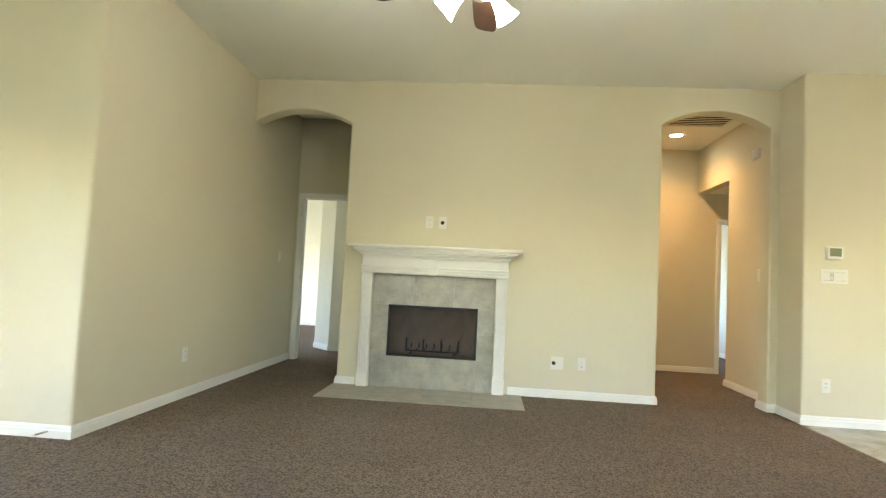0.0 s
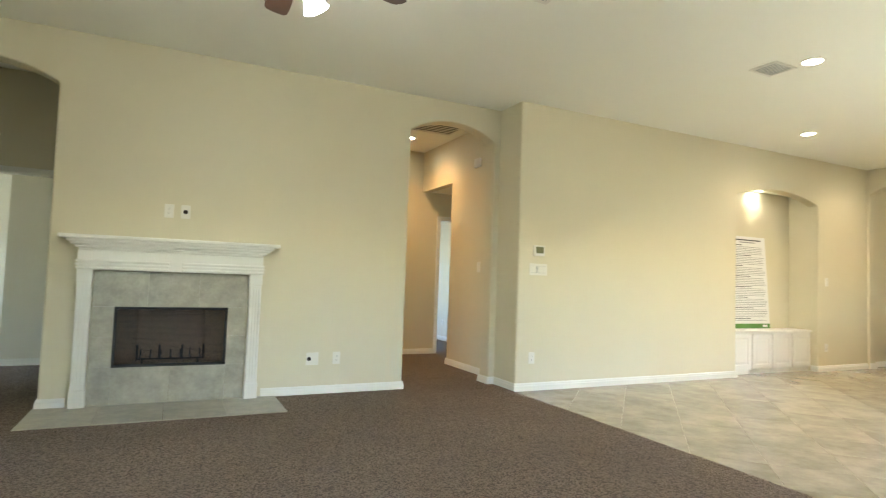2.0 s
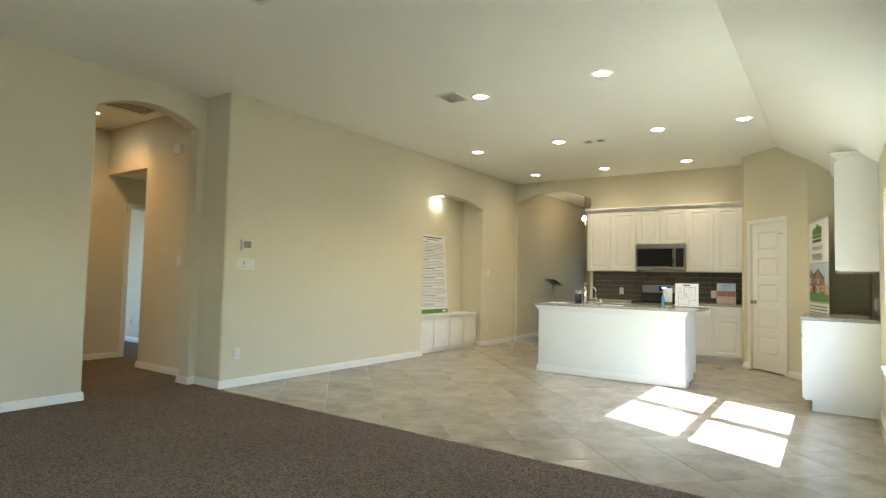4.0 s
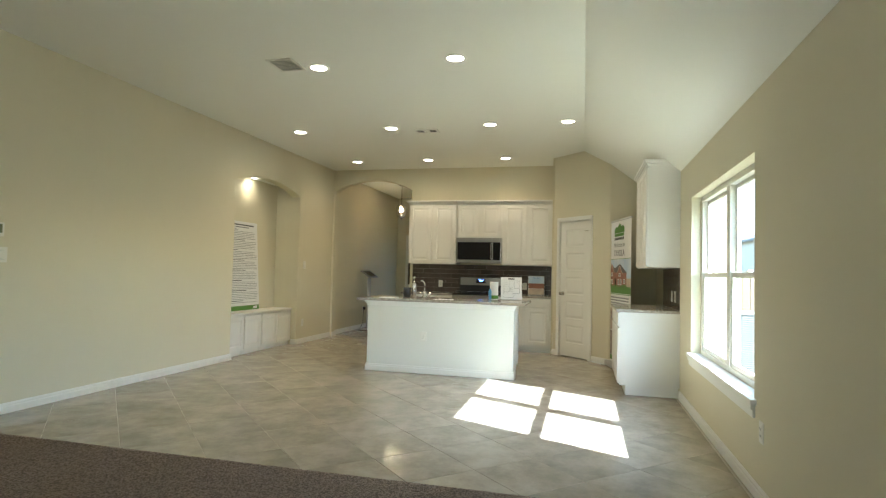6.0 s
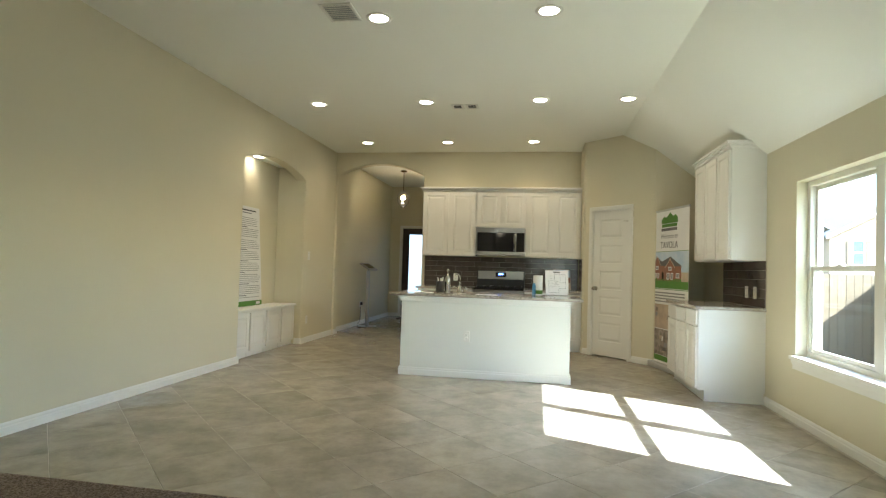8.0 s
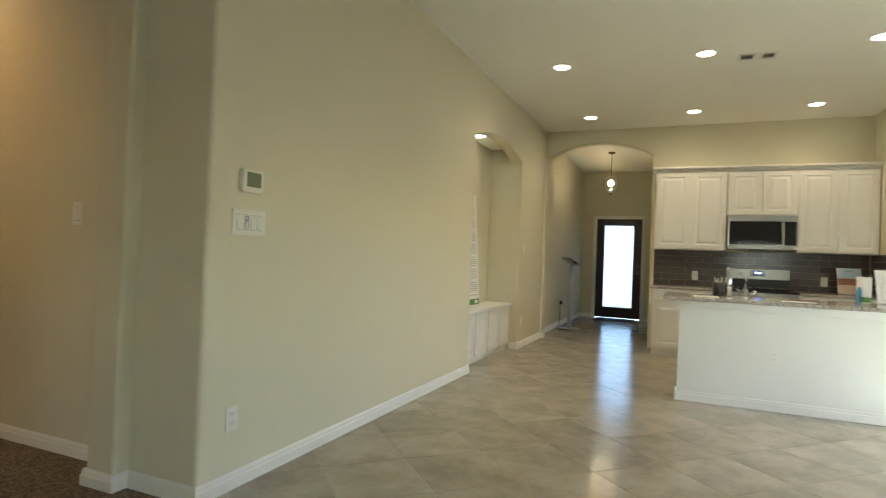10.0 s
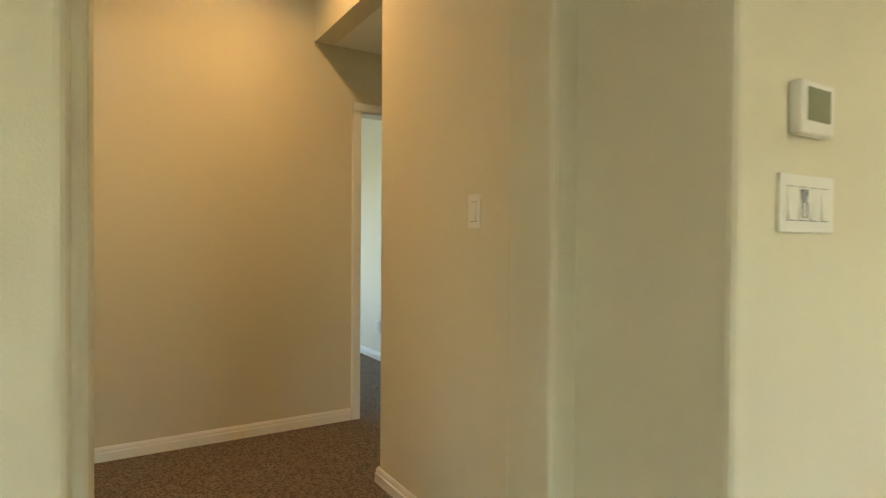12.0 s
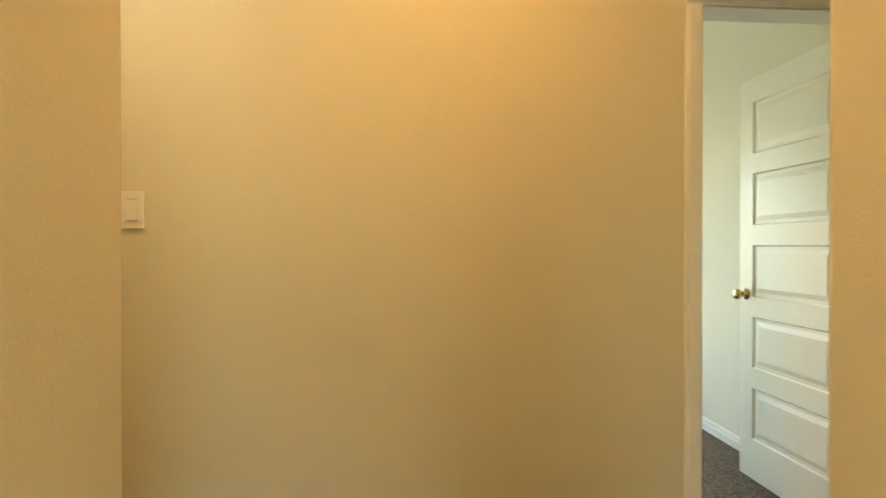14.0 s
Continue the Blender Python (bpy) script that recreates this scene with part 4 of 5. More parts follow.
worktop(KX - 0.625, 1.354, KX - 0.001, 2.178, 0.853, "speckled beige granite worktop beside the range")
# run along the south wall
wall_cabinet(rot(7.44, SY + 0.312, 1.325, 180), 1.165, 1.075, "white wall cabinet with crown moulding beside the window", 3, ends=(0, 1))
base_cabinet(rot(7.44, SY + 0.585, 0, 180), 1.165, "white base cabinet with drawers beside the window", 3, 3, depth=0.585)
worktop(6.25, SY + 0.001, 7.47, SY + 0.62, 0.853, "speckled beige granite worktop under the wall cabinet")

# microwave and range
mw = thing("microwave", rot(KX - 0.40, 2.94, 1.39, -90), "stainless over-range microwave with black glass door", "microwave")
W = 0.755
part("body", boxed(0, 0.012, 0, W, 0.40, 0.418, 0.004), STEEL, mw)
bm = bmesh.new()
for x0, z0, x1, z1 in ((0, 0, W, 0.055), (0, 0.345, W, 0.418), (0, 0.055, 0.025, 0.345), (W - 0.155, 0.055, W - 0.135, 0.345), (W - 0.014, 0.055, W, 0.345)):
    box(bm, x0, 0.0, z0, x1, 0.014, z1, 0.002)
part("face_trim", bm, STEEL, mw)
part("door_glass", boxed(0.025, 0.004, 0.055, W - 0.155, 0.014, 0.345, 0.002), DARKGLASS, mw, "black glass door")
part("control_panel", boxed(W - 0.135, 0.004, 0.055, W - 0.014, 0.014, 0.345, 0.002), DARKGLASS, mw, "black control panel")
part("handle", tube(bmesh.new(), [(W - 0.165, 0.0, 0.075), (W - 0.165, -0.035, 0.09), (W - 0.165, -0.038, 0.20), (W - 0.165, -0.035, 0.31), (W - 0.165, 0.0, 0.325)], 0.011, 10), STEEL, mw, "steel bar handle", True)
part("badge", boxed(W / 2 - 0.02, -0.001, 0.375, W / 2 + 0.02, 0.001, 0.383), INK_GREY, mw)
rg = thing("range", rot(KX - 0.66, 2.937, 0, -90), "stainless gas range with black cooktop and lit clock", "range")
part("body", boxed(0, 0.02, 0.09, W - 0.005, 0.64, 0.865, 0.004), STEEL, rg)
part("oven_door", boxed(0.01, 0.0, 0.22, W - 0.015, 0.03, 0.74, 0.006), DARKGLASS, rg)
part("oven_handle", tube(bmesh.new(), [(0.06, 0.0, 0.70), (0.07, -0.045, 0.705), (W - 0.075, -0.045, 0.705), (W - 0.065, 0.0, 0.70)], 0.011, 10), STEEL, rg)
part("cooktop", boxed(0.0, 0.01, 0.865, W - 0.005, 0.60, 0.885, 0.004), DARKGLASS, rg, "black cooktop")
bm = boxed(0.0, 0.575, 0.885, W - 0.005, 0.642, 1.155, 0.006)
part("backguard", bm, DARKPLASTIC, rg)
part("backguard_trim", boxed(0.018, 0.568, 1.018, W - 0.023, 0.577, 1.145, 0.003), STEEL, rg, "stainless backguard panel")
part("clock", boxed(W / 2 - 0.085, 0.5655, 1.055, W / 2 + 0.085, 0.569, 1.125, 0.001), DARKGLASS, rg)
part("clock_digits", boxed(W / 2 - 0.035, 0.5645, 1.088, W / 2 + 0.035, 0.566, 1.108), material("blue_led", (0.10, 0.22, 1.0), 0.5, emit=2.0), rg, "blue lit digits")
for cx in (0.14, 0.375, 0.61):
    bm = bmesh.new()
    for i in range(3):
        tube(bm, [(cx - 0.10, 0.12 + i * 0.17, 0.915), (cx + 0.10, 0.12 + i * 0.17, 0.915)], 0.006, 6)
    for s in (-0.1, 0.0, 0.1):
        tube(bm, [(cx + s, 0.08, 0.915), (cx + s, 0.52, 0.915)], 0.006, 6)
    for sx in (-0.1, 0.1):
        for yy in (0.08, 0.52):
            tube(bm, [(cx + sx, yy, 0.883), (cx + sx, yy, 0.915)], 0.006, 6)
    part("grate", bm, BLACK, rg, "black iron grate")
for k in range(5):
    part("knob", lathe(bmesh.new(), [(0.02, 0), (0.018, 0.025), (0.004, 0.028)], 14, Matrix.Translation((0.1 + k * 0.138, 0.02, 0.80)) @ Matrix.Rotation(radians(90), 4, "X")), STEEL, rg)

# island
IX = 6.668
isl = thing("kitchen_island", pose(0, 0, 0), "painted half-wall kitchen island with moulding and baseboard", "kitchen island")
ISLE = material("island_paint", (0.74, 0.74, 0.66), 0.6, spots=0.2, spot_scale=1.5, second=(0.71, 0.71, 0.63), bump=0.2, bump_scale=150, spec=0.3)
part("half_wall", boxed(IX, 1.645, 0, IX + 0.125, 3.452, 0.845, 0.006), ISLE, isl)
part("end_panel", boxed(IX + 0.125, 1.665, 0.09, IX + 0.72, 1.69, 0.845, 0.003), CAB, isl)
part("end_panel", boxed(IX + 0.125, 3.41, 0.09, IX + 0.72, 3.435, 0.845, 0.003), CAB, isl)
part("body", boxed(IX + 0.125, 1.69, 0.0, IX + 0.70, 3.41, 0.845), CAB, isl)
bm = bmesh.new()
for d, z0, z1 in ((0.012, 0.795, 0.815), (0.022, 0.815, 0.835), (0.034, 0.835, 0.855)):
    box(bm, IX - d, 1.645 - d, z0, IX + 0.125 + d * 0.2, 3.452 + d, z1, 0.004)
part("moulding", bm, TRIM, isl)
bm = bmesh.new()
box(bm, IX - 0.015, 1.63, 0, IX, 3.467, 0.062, 0.003), box(bm, IX - 0.010, 1.635, 0.062, IX, 3.462, 0.085, 0.004)
box(bm, IX, 1.63, 0, IX + 0.14, 1.645, 0.083, 0.003), box(bm, IX, 3.452, 0, IX + 0.14, 3.467, 0.083, 0.003)
part("baseboard", bm, TRIM, isl)
worktop(IX - 0.05, 1.52, IX + 0.80, 3.585, 0.856, "speckled beige granite island worktop")
plate_at("wall_outlet", rot(IX, 2.73, 0.44, -90), 0.074, 0.118, "white outlet on the island half-wall", "outlet", duplex=True)
CT = 0.886
fc = thing("faucet", pose(7.27, 2.90, CT), "chrome kitchen faucet with pull-down spray", "faucet")
CHROME = material("chrome", (0.72, 0.72, 0.71), 0.08, 1.0, spots=0.1, spot_scale=10)
part("base", lathe(bmesh.new(), [(0.034, 0), (0.036, 0.006), (0.028, 0.016), (0.026, 0.055), (0.019, 0.075), (0.014, 0.08)], 18), CHROME, fc, smooth=True)
arc = [(0.0, -0.005 + 0.052 * (1 - math.cos(a)), 0.155 + 0.062 * math.sin(a)) for a in (0.0, 0.35, 0.7, 1.05, 1.4, 1.75)]
part("spout", tube(bmesh.new(), [(0, 0, 0.07), (0, -0.003, 0.12)] + arc, 0.0095, 12), CHROME, fc, smooth=True)
part("spray_head", lathe(bmesh.new(), [(0.010, 0.0), (0.016, 0.008), (0.018, 0.05), (0.011, 0.06)], 14, Matrix.Translation((0.0, -0.048, 0.012)) @ Matrix.Rotation(radians(40), 4, "X")), CHROME, fc, smooth=True)
part("lever", tube(bmesh.new(), [(0, 0.02, 0.05), (0.0, 0.055, 0.058), (0.0, 0.08, 0.07)], 0.007, 8), CHROME, fc, smooth=True)
sd = thing("soap_bottle", pose(7.25, 3.04, CT), "tall chrome soap dispenser with a round knob", "soap dispenser")
part("bottle", lathe(bmesh.new(), [(0.030, 0), (0.033, 0.004), (0.033, 0.155), (0.027, 0.175), (0.013, 0.188), (0.013, 0.215)], 18), CHROME, sd, smooth=True)
part("pump", tube(bmesh.new(), [(0, 0, 0.21), (0, 0, 0.238), (-0.022, 0.0, 0.244), (-0.04, 0, 0.236)], 0.006, 8), CHROME, sd)
part("knob", lathe(bmesh.new(), [(0.005, 0.238), (0.015, 0.246), (0.017, 0.256), (0.012, 0.268), (0.003, 0.272)], 14), CHROME, sd, smooth=True)
cu = thing("brush_cup", pose(7.22, 3.125, CT), "black cup holding white cutlery", "cup")
part("cup", lathe(bmesh.new(), [(0.042, 0), (0.050, 0.004), (0.051, 0.125), (0.047, 0.125), (0.044, 0.02)], 18), DARKPLASTIC, cu, smooth=True)
for k in range(5):
    a = k * 1.3
    part("utensil", tube(bmesh.new(), [(0.012 * math.cos(a), 0.012 * math.sin(a), 0.02), (0.035 * math.cos(a), 0.035 * math.sin(a), 0.165 + 0.01 * math.sin(k * 2.1))], 0.006, 6), PLASTIC, cu)
cn = thing("brochure_tube", pose(7.33, 1.985, CT), "white paper canister with a blue and green printed foot", "canister")
part("sleeve", lathe(bmesh.new(), [(0.052, 0), (0.054, 0.002), (0.055, 0.225), (0.052, 0.228)], 24), PAPER, cn, smooth=True)
part("band", lathe(bmesh.new(), [(0.0542, 0.012), (0.0548, 0.013), (0.0550, 0.055), (0.0544, 0.056)], 24), GREEN, cn, "green printed band", True)
part("side_print", lathe(bmesh.new(), [(0.012, 0.0), (0.020, 0.003), (0.020, 0.11), (0.012, 0.125), (0.012, 0.14)], 14, Matrix.Translation((-0.045, 0.045, 0.0))), BLUE, cn, "blue printed bottle shape", True)


def leaning_sheet(name, m, w, h, lean, label, category, rows, head=INK):
    """A stiff sheet in an easel, leaning back, with its print."""
    s = thing(name, m @ Matrix.Rotation(radians(-lean), 4, "X"), label, category)
    part("sheet", boxed(-w / 2, 0, 0, w / 2, 0.004, h, 0.001, 1), PAPER, s)
    part("foot", boxed(-w / 2, -0.03, 0, w / 2, 0.05, 0.004, 0.001, 1), glassy, s)
    rnd = random.Random(len(name))
    for x0, z0, x1, z1, mt in rows(rnd, w, h):
        part("print", boxed(x0, -0.0008, z0, x1, 0.0002, z1), mt, s)
    return s


glassy = glass("acrylic", (0.95, 0.97, 0.97), 0.05)


def price_rows(rnd, w, h):
    """Heading and a drawn floor plan: thin wall lines and small notes."""
    rows = [(-0.04, h - 0.030, 0.04, h - 0.016, INK)]
    a, b = w * 0.40, h * 0.12
    t = 0.0022
    for x0, z0, x1, z1 in ((-0.9, 0.0, 0.2, 0.0), (-0.9, 0.0, -0.9, 0.55), (-0.9, 0.55, -0.25, 0.55), (-0.25, 0.3, -0.25, 0.82), (-0.25, 0.82, 0.95, 0.82), (0.2, 0.0, 0.2, 0.2), (0.2, 0.2, 0.95, 0.2), (0.95, 0.2, 0.95, 0.82), (0.35, 0.45, 0.95, 0.45), (0.35, 0.45, 0.35, 0.82), (-0.9, 0.28, -0.25, 0.28), (-0.25, 0.3, 0.1, 0.3)):
        xa, xb = sorted((x0 * a, x1 * a))
        za, zb = sorted((b + z0 * h * 0.88, b + z1 * h * 0.88))
        rows.append((xa - t / 2, za - t / 2, xb + t / 2, zb + t / 2, INK))
    for i in range(14):
        x, z = rnd.uniform(-0.85, 0.55) * a, b + rnd.uniform(0.05, 0.75) * h * 0.88
        rows.append((x, z, x + rnd.uniform(0.012, 0.03), z + 0.0035, INK_GREY))
    return rows


def leaflet_rows(rnd, w, h):
    return [(-w / 2 + 0.004, h * 0.62, w / 2 - 0.004, h - 0.006, SKYPRINT), (-w / 2 + 0.004, h * 0.35, w / 2 - 0.004, h * 0.615, BRICKPRINT), (-w / 2 + 0.004, 0.01, w / 2 - 0.004, h * 0.34, TAN), (-0.05, h * 0.88, 0.05, h * 0.92, BLUE)]


leaning_sheet("price_sheet", rot(7.33, 1.76, CT, -78), 0.27, 0.30, 12, "white sheet with a drawn floor plan in a clear stand", "sign", price_rows)
leaning_sheet("leaflet_stand", rot(9.40, 1.61, CT, -80), 0.26, 0.32, 14, "colour printed leaflet leaning on the backsplash", "leaflet", leaflet_rows)
tagged(mesh_object("paper_sheet", boxed(6.80, 2.42, CT, 6.92, 2.66, CT + 0.002), PAPER), "white paper lying on the island worktop", "paper")
tagged(mesh_object("dish_cloth", boxed(6.76, 3.14, CT, 6.92, 3.34, CT + 0.008, 0.003), PAPER), "folded cream cloth on the island worktop", "cloth")
plate_at("wall_outlet", rot(KX - 0.012, 3.29, 1.03, -90), 0.074, 0.118, "white outlet on the tile backsplash", "outlet", duplex=True)
plate_at("wall_outlet", rot(KX - 0.012, 1.83, 1.02, -90), 0.074, 0.118, "white outlet on the tile backsplash", "outlet", duplex=True)
plate_at("switch_plate", rot(6.72, SY + 0.012, 1.02, 180), 0.074, 0.118, "white outlet on the tile backsplash", "outlet", rockers=1)
plate_at("wall_outlet", rot(6.50, SY + 0.012, 1.02, 180), 0.074, 0.118, "white outlet on the tile backsplash", "outlet", duplex=True)

# ---- niche ----
for k in range(4):
    base_cabinet(pose(6.70 + k * 0.4325, 5.49, 0), 0.430, "low white raised-panel niche cabinet", 1, 0, depth=0.30, h=0.555, toe=0.06, group="niche cabinets", back_toe=0.02)
tagged(mesh_object("niche_top", boxed(6.684, 5.455, 0.556, 8.426, 5.797, 0.588, 0.005), TRIM), "white painted bench top in the niche", "shelf")
po = thing("listing_poster", Matrix.Translation((7.36, 5.68, 0.589)) @ Matrix.Rotation(radians(-4.0), 4, "X"), "tall white printed poster board with green foot band", "poster")
part("board", boxed(-0.46, 0, 0, 0.46, 0.006, 1.315, 0.001, 1), PAPER, po)
part("foot_band", boxed(-0.455, -0.0015, 0.01, 0.455, 0.0, 0.075), GREEN, po, "dark green band")
part("band_mark", boxed(0.30, -0.0022, 0.025, 0.40, -0.0014, 0.06), PAPER, po)
part("logo", boxed(-0.43, -0.0015, 1.215, -0.31, 0.0, 1.285), GREEN, po)
rnd = random.Random(4)
part("heading", boxed(-0.22, -0.0015, 1.255, 0.36, 0.0, 1.272), INK, po)
part("heading", boxed(-0.10, -0.0015, 1.222, 0.24, 0.0, 1.236), INK_GREY, po)
for i in range(44):
    z = 1.185 - i * 0.0248
    head = i % 6 == 0
    part("text_line", boxed(-0.43, -0.0012, z, -0.1 + 0.25 * rnd.random() if head else 0.36 + 0.07 * rnd.random(), 0.0, z + (0.0085 if head else 0.0065)), INK if head else INK_GREY, po)


# ---- pull-up banner ----
def words(text, size, parent, m, mat, name="lettering"):
    cu_ = bpy.data.curves.new(name, "FONT")
    cu_.body, cu_.size, cu_.align_x, cu_.extrude = text, size, "CENTER", 0.0006
    tmp = bpy.data.objects.new(name, cu_)
    scene.collection.objects.link(tmp)
    me = bpy.data.meshes.new_from_object(tmp.evaluated_get(bpy.context.evaluated_depsgraph_get()))
    bpy.data.objects.remove(tmp)
    me.materials.clear()
    me.materials.append(mat)
    ob = new(name, me)
    ob.parent = parent
    ob.matrix_basis = m
    return ob


BL, BR = Vector((8.34, 0.53, 0)), Vector((7.42, 0.30, 0))
bw = (BL - BR).length
ba = math.degrees(math.atan2((BR - BL).y, (BR - BL).x))
bn = thing("pull_up_banner", rot(BL.x, BL.y, 0, ba), "tall printed pull-up banner with house pictures on a metal base", "banner")
part("base", boxed(-0.02, -0.06, 0.0, bw + 0.02, 0.07, 0.075, 0.02), ACMETAL, bn, "grey metal cassette")
part("pole", tube(bmesh.new(), [(bw / 2, 0.03, 0.07), (bw / 2, 0.03, 1.95)], 0.009, 8), ACMETAL, bn)
part("sheet", boxed(0, 0, 0.07, bw, 0.002, 1.965), PAPER, bn)
part("top_rail", boxed(-0.005, -0.008, 1.955, bw + 0.005, 0.014, 1.98, 0.004), ACMETAL, bn)
Y = -0.0012
for nm, x0, z0, x1, z1, mt in (("sky_picture", 0.0, 1.20, bw, 1.45, SKYPRINT), ("lawn_picture", 0.0, 1.0, bw, 1.09, GREEN), ("drive_picture", 0.0, 1.09, bw, 1.20, TAN), ("lower_picture", 0.02, 0.50, bw - 0.10, 0.80, TAN), ("lower_picture", 0.02, 0.17, bw - 0.10, 0.49, PICTURE), ("foot_band", 0.0, 0.10, bw, 0.165, GREEN), ("rule", 0.0, 1.452, bw, 1.458, GREEN), ("rule", 0.0, 0.985, bw, 0.993, GREEN)):
    part(nm, boxed(x0 + 0.002, Y, z0, x1 - 0.002, 0.0005, z1), mt, bn)


def flat(name, pts, mat, lift):
    """A printed shape on the sheet."""
    part(name, prism(bmesh.new(), [(x, Y - lift, z) for x, z in pts], (0, 0.0004, 0)), mat, bn)


# brick house: wings, roofs, windows, door, shrubs
flat("house_picture", [(0.07, 1.09), (0.07, 1.29), (0.78, 1.27), (0.78, 1.09)], BRICKPRINT, 0.0006)
flat("roof_picture", [(0.05, 1.28), (0.16, 1.40), (0.30, 1.33), (0.52, 1.39), (0.80, 1.27)], SHINGLE, 0.0010)
for x0, x1, z1, top in ((0.09, 0.26, 1.28, 1.385), (0.40, 0.62, 1.25, 1.355)):
    flat("gable_picture", [(x0, 1.09), (x0, z1), ((x0 + x1) / 2, top), (x1, z1), (x1, 1.09)], BRICKPRINT, 0.0014)
    flat("gable_edge_picture", [(x0 - 0.015, z1 - 0.005), ((x0 + x1) / 2, top), (x1 + 0.015, z1 - 0.005), (x1 + 0.015, z1 + 0.008), ((x0 + x1) / 2, top + 0.014), (x0 - 0.015, z1 + 0.008)], TAN, 0.0018)
for x, z, w, h in ((0.125, 1.12, 0.04, 0.065), (0.185, 1.12, 0.04, 0.065), (0.14, 1.225, 0.07, 0.05), (0.43, 1.11, 0.07, 0.08), (0.53, 1.11, 0.06, 0.08), (0.47, 1.22, 0.08, 0.045), (0.66, 1.13, 0.08, 0.06)):
    flat("window_picture", [(x, z), (x, z + h), (x + w, z + h), (x + w, z)], PAPER, 0.0022)
    flat("window_picture", [(x + 0.008, z + 0.008), (x + 0.008, z + h - 0.008), (x + w - 0.008, z + h - 0.008), (x + w - 0.008, z + 0.008)], INK_GREY, 0.0026)
flat("door_picture", [(0.30, 1.09), (0.30, 1.19), (0.325, 1.205), (0.35, 1.19), (0.35, 1.09)], DARK, 0.0020)
for i in range(14):
    x, r = 0.05 + i * 0.055, rnd.uniform(0.012, 0.026)
    flat("shrub_picture", [(x + r * math.cos(a * 0.7) * rnd.uniform(0.8, 1.3), 1.088 + r * (0.6 + math.sin(a * 0.7))) for a in range(9)], GREEN, 0.0030)
# two interior pictures: counters, cabinets, chairs
for z0 in (0.19, 0.53):
    for i in range(12):
        x, z = rnd.uniform(0.04, bw - 0.24), z0 + rnd.uniform(0.0, 0.20)
        w, h = rnd.uniform(0.03, 0.10), rnd.uniform(0.02, 0.07)
        flat("picture_patch", [(x, z), (x + 0.01, z + h), (x + w, z + h * 0.9), (x + w * 0.9, z)], rnd.choice((INK_GREY, PAPER, PICTURE, SHINGLE, TAN)), 0.0006 + i * 0.0002)
mid = bw / 2
flat("logo_roof", [(mid + x, z) for x, z in ((-0.20, 1.80), (-0.20, 1.85), (-0.13, 1.89), (-0.08, 1.87), (0.02, 1.93), (0.10, 1.88), (0.15, 1.90), (0.21, 1.86), (0.21, 1.80))], GREEN, 0.0006)
part("logo_bar", boxed(mid - 0.19, Y - 0.001, 1.755, mid + 0.19, 0.0, 1.795), GREEN, bn)
up = lambda x, z: Matrix.Translation((x, Y - 0.0006, z)) @ Matrix.Rotation(radians(90), 4, "X")
for i in range(8):
    part("logo_letters", boxed(mid - 0.20 + i * 0.05, Y - 0.001, 1.708, mid - 0.163 + i * 0.05, 0.0, 1.742), INK, bn)
words("Welcome to", 0.085, bn, up(mid, 1.615), INK_GREY)
words("TAVOLA", 0.115, bn, up(mid, 1.495), INK)
for i in range(4):
    part("text_line", boxed(0.08 + 0.02 * (i % 2), Y, 0.935 - i * 0.036, bw - 0.08, 0.0005, 0.952 - i * 0.036), INK_GREY, bn)

# ---- tablet stand in the entry ----
ts = thing("tablet_stand", pose(11.16, 5.21, 0), "brushed steel tablet kiosk stand on a round base", "tablet stand")
part("base_plate", lathe(bmesh.new(), [(0.19, 0), (0.19, 0.006), (0.185, 0.010)], 32), STEEL, ts)
part("post", lathe(bmesh.new(), [(0.036, 0.01), (0.036, 1.07)], 20), ACMETAL, ts, smooth=True)
R = Matrix.Translation((0, 0, 1.15)) @ Matrix.Rotation(radians(-12), 4, "Z") @ Matrix.Rotation(radians(30), 4, "X")
bm = boxed(-0.17, -0.125, -0.014, 0.17, 0.125, 0.014, 0.01)
bmesh.ops.transform(bm, matrix=R, verts=bm.verts[:])
part("tablet_case", bm, STEEL, ts)
bm = boxed(-0.125, -0.088, 0.0125, 0.125, 0.088, 0.0145)
bmesh.ops.transform(bm, matrix=R, verts=bm.verts[:])
part("tablet_screen", bm, DARKGLASS, ts, "dark tablet screen")
part("neck", tube(bmesh.new(), [(0, 0, 1.06), (0, 0, 1.15)], 0.018, 10), STEEL, ts)
part("cable", tube(bmesh.new(), [(-0.02, -0.03, 0.02), (-0.24, -0.06, 0.006), (-0.22, 0.12, 0.006), (0.05, 0.20, 0.01), (0.26, 0.22, 0.10), (0.29, 0.225, 0.38)], 0.004, 6), DARKPLASTIC, ts, "black power cable")
plate_at("wall_outlet", pose(11.45, 5.45, 0.405), 0.074, 0.118, "white outlet in the entry with a plugged-in adapter", "outlet", duplex=True)
tagged(mesh_object("power_adapter", boxed(11.425, 5.40, 0.385, 11.475, 5.441, 0.445, 0.006), DARKPLASTIC), "black power adapter in the entry outlet", "adapter")

